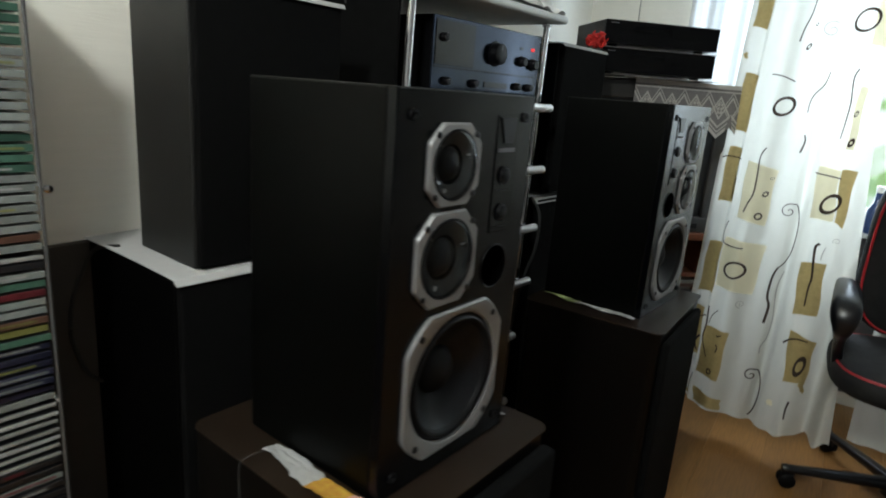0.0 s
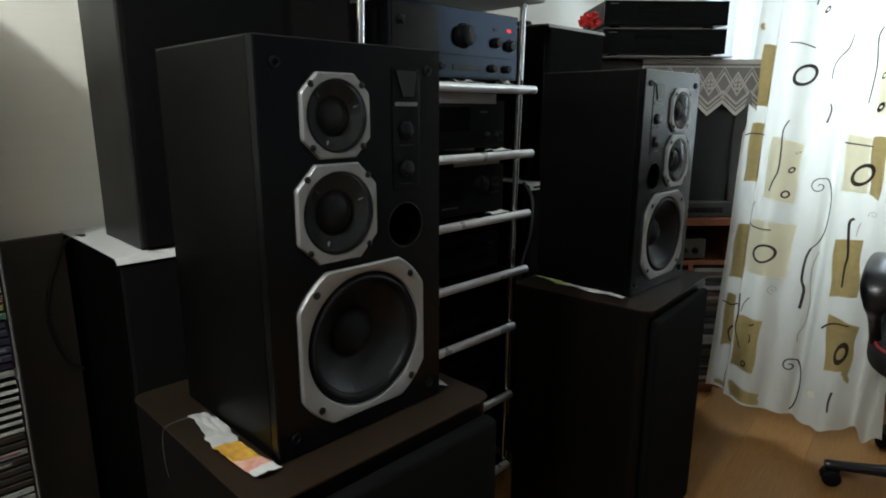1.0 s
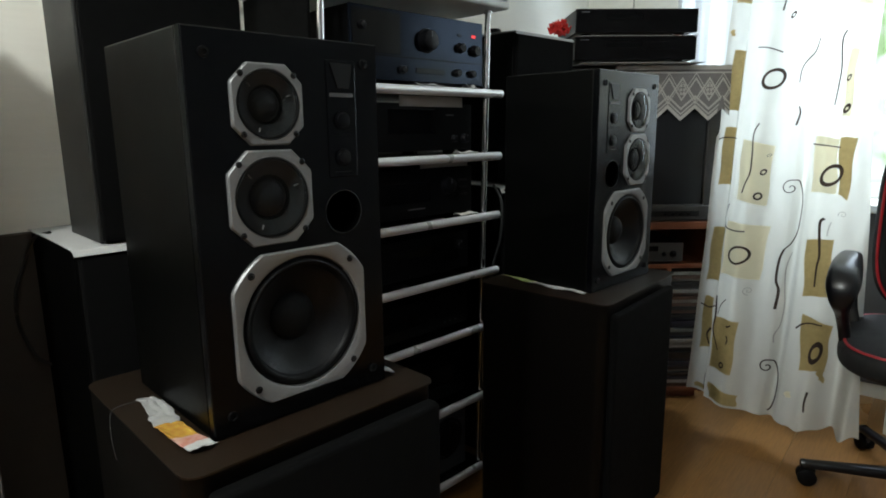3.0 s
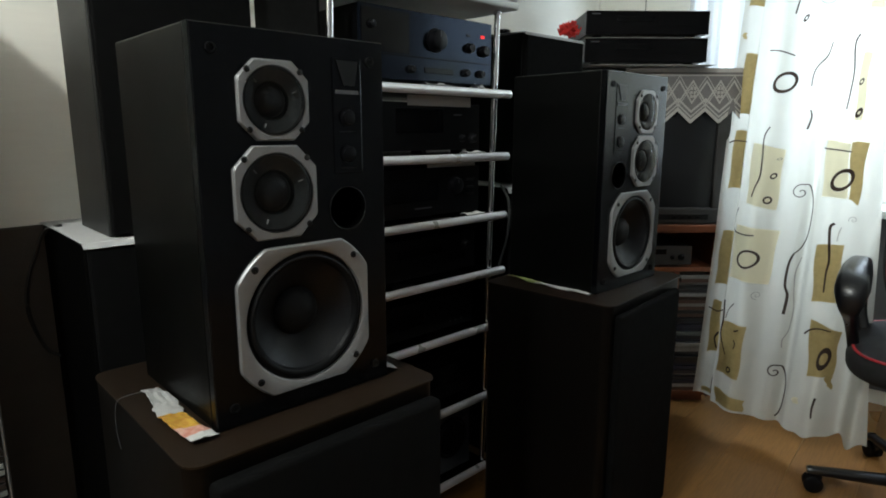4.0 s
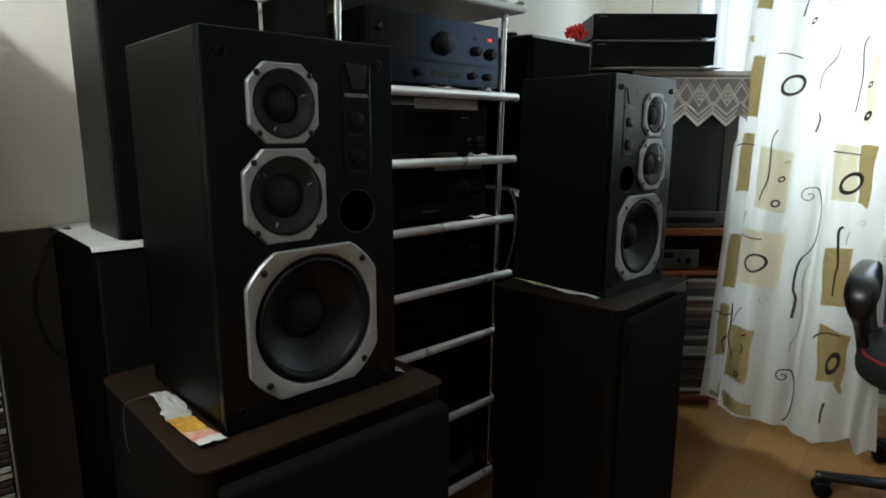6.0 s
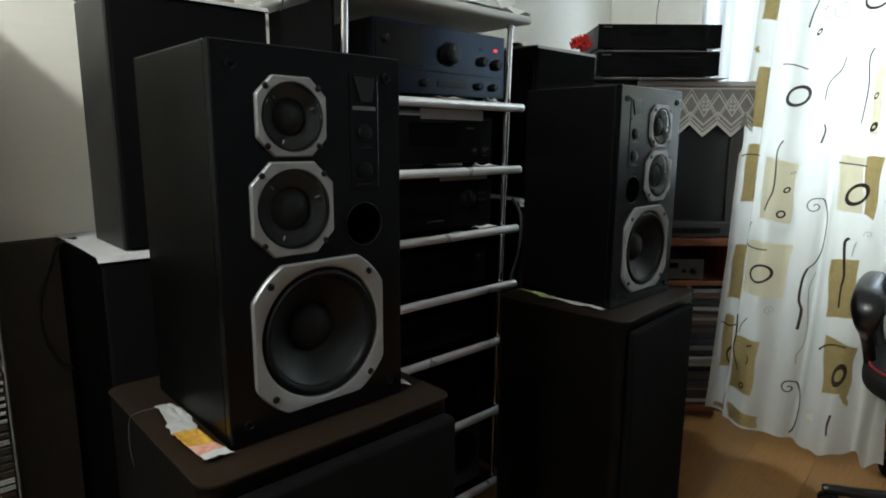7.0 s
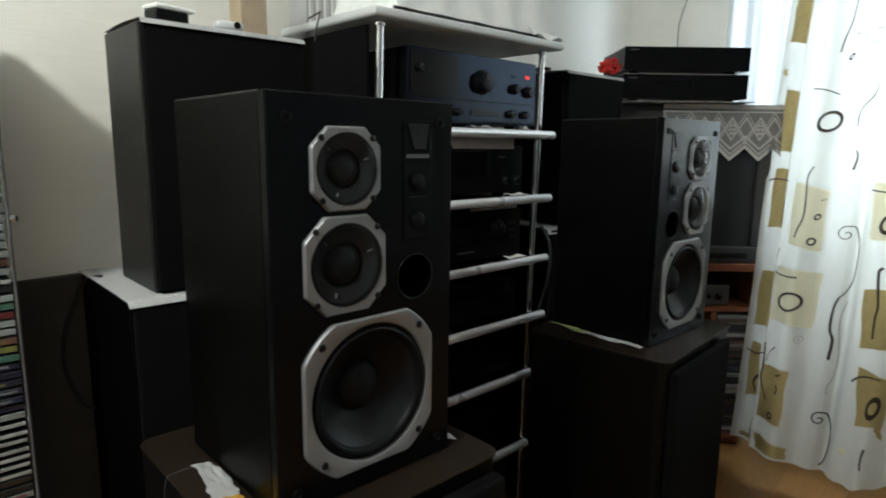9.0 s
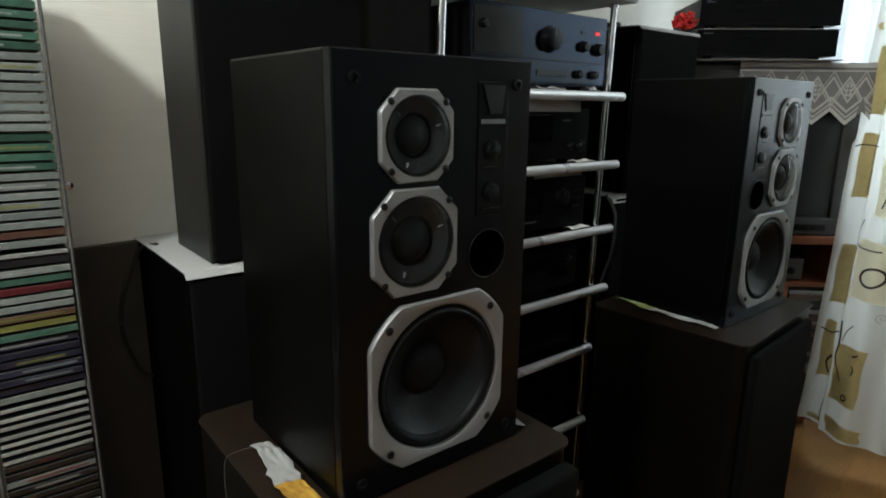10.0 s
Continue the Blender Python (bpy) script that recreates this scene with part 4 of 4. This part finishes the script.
def stroke(f, root, ctrl, w0, w1=None, mat=None, n=60):
    """A brush line on the cloth through (x, z) control points, from width w0 to w1."""
    pts = spline([(x, z, 0) for x, z in ctrl], n)
    w1 = w0 if w1 is None else w1
    bm = bmesh.new()
    rows = []
    for i, p in enumerate(pts):
        d = (pts[min(i + 1, n)] - pts[max(i - 1, 0)]).normalized()
        w = 0.78 * (w0 + (w1 - w0) * i / n)
        rows.append([bm.verts.new(f(p.x - d.y * w / 2 * q, p.y + d.x * w / 2 * q, 0.0036)) for q in (-1, 1)])
    for a, b in zip(rows, rows[1:]):
        bm.faces.new((a[0], a[1], b[1], b[0]))
    part("printed_line", bm, mat or M_INK, root)


def spiral(cx, cz, r, turns, start=0.0, sign=1):
    return [(cx + r * (k / 14) * math.cos(start + sign * turns * 2 * math.pi * k / 14), cz + r * (k / 14) * math.sin(start + sign * turns * 2 * math.pi * k / 14)) for k in range(1, 15)]


def curtain(f, x0, x1, z0, z1, m_label, hem, spread=0.0, nx=180, nz=90):
    root = thing("curtain", pose(0, 0, 0), m_label, "curtain", "printed curtains")
    part("cloth", sheet(lambda u, v: f(x0 + u * (x1 - spread * min(1.0, max(0.0, v * (z1 - z0) / 1.2)) - x0), (z0 + hem(u)) + v * (z1 - z0 - hem(u))), nx, nz), M_CURTAIN, root, "white cloth printed with beige squares and brown loops", smooth=True)
    return root


F1 = drape(-0.185, 0.345, 2.2, 0.6, 0.085, 0.0, -0.100)
hem1 = lambda u: 0.029 + 0.005 * math.sin(u * 9) + 0.03 * max(0.0, u - 0.6) * math.sin(u * 60)
c1 = curtain(F1, -0.188, 0.385, 0.065, 2.42, "white curtain with ochre squares and brown spirals hanging to the floor", hem1, 0.095)
# printed squares: top left, top right, bottom right, bottom left, as (x, z) on the cloth
for mt, a, b, c, d in (
        (M_OCHRE, (-0.161, 1.367), (-0.103, 1.357), (-0.103, 1.148), (-0.160, 1.150)), (M_OCHRE, (-0.165, 1.70), (-0.108, 1.70), (-0.116, 1.525), (-0.173, 1.535)),
        (M_OCHRE, (-0.180, 1.439), (-0.166, 1.441), (-0.167, 1.419), (-0.180, 1.417)), (M_OCHRE, (-0.161, 1.089), (-0.105, 1.089), (-0.103, 0.885), (-0.163, 0.877)),
        (M_BEIGE, (-0.070, 1.047), (0.034, 1.026), (0.029, 0.820), (-0.070, 0.836)), (M_BEIGE, (-0.097, 0.755), (0.049, 0.751), (0.037, 0.563), (-0.099, 0.565)),
        (M_OCHRE, (-0.163, 0.719), (-0.103, 0.729), (-0.103, 0.532), (-0.168, 0.518)), (M_OCHRE, (-0.164, 0.458), (-0.126, 0.463), (-0.108, 0.282), (-0.163, 0.256)),
        (M_OCHRE, (-0.097, 0.404), (-0.005, 0.411), (-0.008, 0.218), (-0.096, 0.219)), (M_OCHRE, (-0.093, 0.160), (0.020, 0.145), (0.020, 0.104), (-0.080, 0.108))):
    patch(F1, c1, a, b, c, d, mt)
for mt, a, b, c, d in (
        (M_OCHRE, (-0.160, 0.122), (-0.112, 0.128), (-0.110, 0.112), (-0.164, 0.104)), (M_BEIGE, (0.159, 1.059), (0.226, 1.051), (0.236, 0.877), (0.164, 0.877)),
        (M_OCHRE, (0.228, 1.054), (0.274, 1.055), (0.268, 0.858), (0.242, 0.874)), (M_BEIGE, (0.225, 1.330), (0.248, 1.330), (0.247, 1.121), (0.224, 1.121)),
        (M_OCHRE, (0.171, 0.722), (0.247, 0.732), (0.256, 0.546), (0.182, 0.537)), (M_OCHRE, (0.188, 0.481), (0.272, 0.449), (0.268, 0.305), (0.203, 0.293)),
        (M_OCHRE, (0.252, 0.302), (0.268, 0.304), (0.270, 0.258), (0.258, 0.270)), (M_BEIGE, (0.167, 0.205), (0.189, 0.216), (0.189, 0.194), (0.172, 0.186)),
        (M_BEIGE, (0.220, 1.620), (0.265, 1.620), (0.265, 1.460), (0.222, 1.465))):
    patch(F1, c1, a, b, c, d, mt)
for x, z, rx, rz, wd, tilt in ((0.010, 1.250, 0.029, 0.040, 0.0095, -0.45), (-0.036, 0.643, 0.041, 0.034, 0.0105, 0.25), (0.219, 0.934, 0.026, 0.041, 0.0095, -0.45), (0.242, 0.360, 0.016, 0.040, 0.0085, -0.1),
                               (0.004, 0.852, 0.012, 0.014, 0.006, 0.4), (0.012, 0.935, 0.008, 0.012, 0.0045, -0.4), (0.022, 0.993, 0.007, 0.004, 0.002, 0.4), (-0.045, 0.242, 0.010, 0.012, 0.0055, 0.0),
                               (0.236, 1.145, 0.008, 0.017, 0.006, -0.3), (0.231, 1.241, 0.005, 0.012, 0.003, -0.3), (0.041, 1.459, 0.006, 0.014, 0.004, -0.4), (0.198, 1.545, 0.033, 0.044, 0.0085, -0.4),
                               (0.050, 1.535, 0.004, 0.007, 0.002, -0.4)):
    ring(F1, c1, x, z, rx, rz, wd, tilt)
for a, w, mt in ((spiral(0.094, 0.884, 0.029, 1.45, 3.5, -1) + [(0.131, 0.835), (0.129, 0.750), (0.115, 0.698), (0.099, 0.676)], 0.0050, M_INK),
                 (spiral(0.094, 0.265, 0.026, 1.45, 3.4, -1) + [(0.131, 0.225), (0.131, 0.168), (0.122, 0.123), (0.112, 0.106)], 0.0070, M_INK),
                 (spiral(0.010, 0.522, 0.016, 1.6, 1.0, 1), 0.003, M_GREYINK), (spiral(0.262, 0.81, 0.012, 1.4, 1.0, 1), 0.003, M_GREYINK), (spiral(0.096, 1.520, 0.030, 1.5, 4.0, -1), 0.0045, M_GREYINK)):
    stroke(F1, c1, a, w * 0.7, w, mt, 90)
stroke(F1, c1, [(0.099, 0.676), (0.089, 0.639), (0.087, 0.570), (0.098, 0.532), (0.094, 0.467)], 0.008, 0.012)
stroke(F1, c1, [(0.120, 0.665), (0.110, 0.611), (0.113, 0.542), (0.118, 0.483), (0.114, 0.414), (0.102, 0.378), (0.103, 0.350)], 0.004, 0.004, M_GREYINK)
stroke(F1, c1, [(-0.014, 1.102), (-0.027, 1.067), (-0.024, 1.0), (-0.025, 0.933), (-0.038, 0.893), (-0.047, 0.861)], 0.0055, 0.007)
stroke(F1, c1, [(0.120, 1.380), (0.112, 1.335), (0.091, 1.299), (0.083, 1.272), (0.082, 1.235)], 0.005, 0.0035)
stroke(F1, c1, [(0.089, 1.157), (0.094, 1.133), (0.087, 1.094)], 0.005, 0.008)
stroke(F1, c1, [(0.210, 1.388), (0.201, 1.356), (0.208, 1.278), (0.207, 1.218), (0.203, 1.156)], 0.006, 0.004)
stroke(F1, c1, [(0.034, 1.64), (0.028, 1.57), (0.016, 1.52), (0.010, 1.475)], 0.004, 0.006)
stroke(F1, c1, [(-0.049, 1.359), (-0.013, 1.354), (0.025, 1.338)], 0.005, 0.0055)
stroke(F1, c1, [(0.151, 1.033), (0.195, 1.029), (0.233, 1.023)], 0.006, 0.005)
stroke(F1, c1, [(-0.178, 1.045), (-0.156, 1.052), (-0.098, 1.049)], 0.006, 0.005)
stroke(F1, c1, [(0.216, 0.796), (0.205, 0.782), (0.209, 0.728), (0.215, 0.674), (0.212, 0.637), (0.213, 0.573)], 0.012, 0.006)
stroke(F1, c1, [(0.235, 0.785), (0.230, 0.765), (0.228, 0.740)], 0.004, 0.004, M_GREYINK)
stroke(F1, c1, [(-0.097, 0.816), (-0.108, 0.770), (-0.101, 0.734), (-0.074, 0.725), (-0.020, 0.729)], 0.004, 0.006)
stroke(F1, c1, [(0.175, 0.427), (0.193, 0.446), (0.218, 0.454), (0.249, 0.450)], 0.008, 0.005)
stroke(F1, c1, [(0.239, 0.231), (0.235, 0.196), (0.237, 0.163)], 0.009, 0.006)
stroke(F1, c1, [(-0.108, 0.205), (-0.118, 0.159), (-0.117, 0.110)], 0.006, 0.005)
stroke(F1, c1, [(-0.102, 0.480), (-0.096, 0.414), (-0.098, 0.351), (-0.070, 0.287)], 0.009, 0.005)
stroke(F1, c1, [(-0.061, 0.478), (-0.081, 0.450), (-0.088, 0.417)], 0.005, 0.003)
stroke(F1, c1, [(-0.176, 0.427), (-0.139, 0.421), (-0.104, 0.441)], 0.006, 0.006)
stroke(F1, c1, [(-0.027, 0.393), (-0.037, 0.386), (-0.046, 0.383)], 0.006, 0.008)
stroke(F1, c1, [(-0.040, 0.352), (-0.033, 0.340), (-0.036, 0.322)], 0.007, 0.006)
stroke(F1, c1, [(-0.118, 0.350), (-0.134, 0.320), (-0.120, 0.286)], 0.012, 0.008)
stroke(F1, c1, [(-0.104, 0.975), (-0.110, 0.935), (-0.104, 0.895)], 0.007, 0.007)
F2 = drape(0.43, 1.15, 3.0, 2.4, 0.03, 0.16)
c2 = curtain(F2, 0.43, 1.15, 0.06, 2.42, "second white printed curtain drawn to the window's other side", lambda u: 0.02 + 0.01 * math.sin(u * 12), 0.0, 90, 50)
for a in ((0.46, 0.55, 0.86, 1.06, M_OCHRE), (0.60, 0.74, 1.12, 1.36, M_BEIGE), (0.50, 0.62, 0.45, 0.62, M_OCHRE), (0.78, 0.9, 0.8, 1.0, M_OCHRE), (0.9, 1.05, 1.3, 1.5, M_BEIGE)):
    patch(F2, c2, (a[0], a[3]), (a[1], a[3]), (a[1], a[2]), (a[0], a[2]), a[4])
ring(F2, c2, 0.68, 1.24, 0.042, 0.036, 0.010)
stroke(F2, c2, [(0.48, 1.30), (0.50, 1.24), (0.48, 1.17), (0.50, 1.10)], 0.006, 0.008)
rail = thing("curtain_rail", pose(0, 0, 0), "white curtain rail under the ceiling", "curtain rail")
part("rail", box(-0.55, 1.5, 2.46, 2.66, 2.43, 2.46, 0.004), M_FRAME, rail)
part("cornice", box(-0.55, 1.5, 2.44, 2.455, 2.41, 2.55, 0.003), M_FRAME, rail)
tl = thing("tulle_curtain", pose(0, 0, 0), "thin white tulle behind the printed curtain", "curtain")
part("cloth", sheet(lambda u, v: (-0.46 + 0.50 * u, 2.68 + 0.010 * math.sin(u * 31) + 0.003 * math.sin(u * 75), 0.75 + v * 1.67), 100, 8), M_TULLE, tl, smooth=True)

# ---- office chair ----
def office_chair(m):
    root = thing("office_chair", m, "black office chair with red piping and glossy looped armrests", "office chair")
    base = new("star_base")
    base.parent = root
    part("hub", lathe([(0.045, 0), (0.045, 0.045), (0.09, 0.04), (0.115, 0.032), (0.115, 0)], 24, pose(0, 0, 0, 0, -90, 0)), M_ARM, base, smooth=True)
    part("gas_column", lathe([(0.1, 0), (0.1, 0.025), (0.30, 0.024), (0.30, 0.016), (0.40, 0.015), (0.40, 0)], 20, pose(0, 0, 0, 0, -90, 0)), M_BLACKMETAL, base, smooth=True)
    for k in range(5):
        q = pose(0, 0, 0, 0, 0, 72 * k + 106)
        def f(u, v):
            a = v * 2 * math.pi
            s = 1 - 0.35 * u
            return q @ Vector((0.03 + 0.305 * u, 0.024 * s * math.copysign(abs(math.cos(a)) ** 0.6, math.cos(a)), 0.083 - 0.018 * u + 0.017 * s * math.copysign(abs(math.sin(a)) ** 0.6, math.sin(a))))
        leg = part("leg", sheet(f, 10, 20), M_ARM, base, smooth=True)
        part("leg_tip", lathe([(0, 0.0), (0, 0.016), (0.012, 0.013), (0.014, 0)], 14, q @ pose(0.332, 0, 0.065)), M_ARM, base, smooth=True)
        for s in (-1, 1):
            part("caster_wheel", lathe([(0, 0), (0, 0.022), (0.004, 0.0265), (0.016, 0.0265), (0.02, 0.02), (0.02, 0)], 24, q @ pose(0.325, s * 0.003, 0.0268, 0, 0, 90 * s)), M_RUBBER, base, smooth=True)
        part("caster_hood", box(-0.016, 0.016, -0.010, 0.010, 0.030, 0.060, 0.004, 2, bm=None), M_ARM, base).matrix_basis = q @ pose(0.318, 0, 0)
    # seat: a cushion with rounded outline
    def cushion(u, v, wx, wy, t, bulge):
        a = v * 2 * math.pi
        r = math.sin(u * math.pi)
        c = -math.cos(u * math.pi)
        def se(t_, p):
            return math.copysign(abs(t_) ** p, t_)
        rr = r ** 0.32
        return Vector((wx * rr * se(math.cos(a), 0.55), wy * rr * se(math.sin(a), 0.55), t * se(c, 0.7) + bulge * (1 - rr)))
    part("seat", sheet(lambda u, v: cushion(u, v, 0.262, 0.275, 0.052, 0.0) + Vector((0, 0, 0.455)), 24, 56), M_CHAIR, root, "padded black cloth seat", smooth=True)
    part("seat_piping", tube([Vector((0.248 * math.copysign(abs(math.cos(a)) ** 0.55, math.cos(a)), 0.260 * math.copysign(abs(math.sin(a)) ** 0.55, math.sin(a)), 0.488)) for a in [2 * math.pi * k / 72 for k in range(72)]], 0.0045, 6, closed=True), M_REDPIPE, root, "red piping round the seat", smooth=True)
    part("seat_shell", lathe([(0.38, 0), (0.38, 0.10), (0.405, 0.2), (0.412, 0.2), (0.412, 0)], 40, pose(0, 0, 0, 0, -90, 0)), M_ARM, root, smooth=True)
    bk = pose(0.235, 0, 0.80, 0, 82, 0)
    part("backrest", sheet(lambda u, v: bk @ cushion(u, v, 0.31, 0.23, 0.045, 0.0), 24, 56), M_CHAIR, root, "black padded backrest", smooth=True)
    part("back_piping", tube([bk @ Vector((0.292 * math.copysign(abs(math.cos(a)) ** 0.55, math.cos(a)), 0.215 * math.copysign(abs(math.sin(a)) ** 0.55, math.sin(a)), -0.036)) for a in [2 * math.pi * k / 72 for k in range(72)]], 0.0045, 6, closed=True), M_REDPIPE, root, smooth=True)
    part("back_bracket", box(0.10, 0.33, -0.03, 0.03, 0.37, 0.385, 0.003), M_BLACKMETAL, root)
    part("back_bar", tube(spline([(0.30, 0, 0.378), (0.34, 0, 0.42), (0.335, 0, 0.56), (0.315, 0, 0.66)], 16), 0.016, 10), M_BLACKMETAL, root, smooth=True)
    for s in (-1, 1):
        path = spline([(-0.04, s * 0.215, 0.415), (-0.085, s * 0.250, 0.46), (-0.105, s * 0.262, 0.52), (-0.155, s * 0.268, 0.575), (-0.200, s * 0.272, 0.625), (-0.170, s * 0.272, 0.678),
                       (-0.07, s * 0.272, 0.702), (0.05, s * 0.272, 0.698), (0.12, s * 0.268, 0.65), (0.10, s * 0.258, 0.53), (0.05, s * 0.215, 0.42)], 60)
        bm = bmesh.new()
        rings = []
        for i, p in enumerate(path):
            d = (path[min(i + 1, 60)] - path[max(i - 1, 0)]).normalized()
            side = Vector((0, 1, 0))
            up = d.cross(side).normalized()
            swell = math.exp(-((i - 29) / (6.5 if i < 29 else 14)) ** 2)
            wide = 0.016 + 0.026 * swell
            rings.append([bm.verts.new(p + side * wide * math.copysign(abs(math.cos(a)) ** 0.7, math.cos(a)) + up * (0.014 + 0.018 * swell) * math.copysign(abs(math.sin(a)) ** 0.7, math.sin(a))) for a in [2 * math.pi * k / 16 for k in range(16)]])
        for a, b in zip(rings, rings[1:]):
            for k in range(16):
                bm.faces.new((a[k], b[k], b[(k + 1) % 16], a[(k + 1) % 16]))
        bm.faces.new(rings[0])
        bm.faces.new(rings[-1][::-1])
        part("armrest", bm, M_ARM, root, "glossy black looped armrest", smooth=True)
    return root


office_chair(pose(0.600, 2.262, 0.0, 0, 0, 98))

# ---- disc tower by the wall ----
M_TUBE = material("grey_wire", (0.12, 0.12, 0.12), 0.4, metal=0.3)
CDT = pose(-0.530, 0.124, 0.0)
dt = thing("disc_tower", CDT, "narrow grey wire tower packed with discs", "disc tower")
for y in (-0.004, 0.1315):
    part("upright", rod((0.0, y, 0), (0.0, y, 1.375), 0.0026, 10), M_TUBE, dt, smooth=True)
    part("upright", rod((-0.13, y, 0), (-0.13, y, 1.375), 0.0026, 10), M_TUBE, dt, smooth=True)
    for z in (0.01, 0.35, 0.695, 1.04, 1.366):
        part("side_rung", rod((-0.13, y, z), (0.0, y, z), 0.003, 8), M_SILVER, dt, smooth=True)
part("base", box(-0.15, 0.02, -0.02, 0.148, 0, 0.008, 0.002), M_SILVER, dt)
part("knob", lathe([(0, 0.003), (0.006, 0.003), (0.008, 0.006), (0.014, 0.006), (0.016, 0)], 14, pose(0.002, 0.137, 1.036)), M_CHROME, dt, smooth=True)
tones = [(0.0, 2), (0.595, 0), (0.69, 2), (0.715, 4), (0.79, 1), (0.808, 5), (0.826, 7), (0.845, 2), (0.86, 3), (0.885, 1), (0.90, 2), (0.925, 0), (0.945, 2), (0.955, 7),
         (0.972, 6), (1.05, 1), (1.11, 6), (1.224, 1), (1.34, 6)]
disc_meshes = {}
z = 0.03
rnd = random.Random(11)
k = 0
while z < 1.362:
    t = [m for a, m in tones if a <= z][-1]
    if t == 2 and rnd.random() < 0.35:
        t = 6
    if t not in disc_meshes:
        me = bpy.data.meshes.new("disc_case")
        b = box(-0.138, 0, 0.002, 0.1265, 0, 0.0066 if t == 0 else 0.0104, 0.0007, 1)
        b.to_mesh(me)
        b.free()
        me.materials.append(SPINES[t])
        me.materials.append(SPINES[2])
        for f in me.polygons:   # coloured spine; shade of the gaps is put into the dark body
            f.material_index = 0 if f.normal.x > 0.5 else 1
        disc_meshes[t] = me
    c = new("disc_case", disc_meshes[t])
    c.matrix_world = CDT @ pose(rnd.uniform(-0.004, 0.002), rnd.uniform(-0.001, 0.001), z)
    tagged(c, "plastic disc case with printed spine in the tower", "disc case", "disc cases in the tower")
    if rnd.random() < 0.5 and t != 0:
        s = part("spine_print", box(0.0, 0.0004, 0.02 + rnd.random() * 0.03, 0.07 + rnd.random() * 0.05, 0.0035, 0.0065), SPINES[rnd.choice((0, 0, 5, 6, 3))], c)
    z += 0.0143
    k += 1

# ---- floor boards ----
BW, BL = 0.19, 1.20
me = bpy.data.meshes.new("board")
b = box(0, BW - 0.0004, 0, BL - 0.0004, -0.008, 0.0, 0.0003, 1)
b.to_mesh(me)
b.free()
me.materials.append(M_FLOOR)
floor_ob = bpy.data.objects["floor"]
nx = 0
far = bmesh.new()
for i in range(int(RX / BW) + 1):
    for j in range(6):
        x, y = 0.0 + i * BW, -4.6 + j * BL + (i % 3) * 0.4 - 0.6
        if 0.15 < x < 2.6 and y > -3.2 and y + BL < 0.05:
            o = new("board", me)
            o.parent = floor_ob
            o.matrix_basis = pose(x, y, 0)
        else:
            box(x, x + BW - 0.0012, max(y, RY), min(y + BL, 0.0), -0.0065, 0.0, 0, bm=far) if min(y + BL, 0.0) > max(y, RY) else None
ff = part("far_boards", far, M_FLOOR, floor_ob)
tagged(ff, kind="stuff")
structure("baseboard", box(0.0, 0.014, RY, 0.0, 0, 0.055, 0.003), M_CHERRY, "brown skirting board", "baseboard")
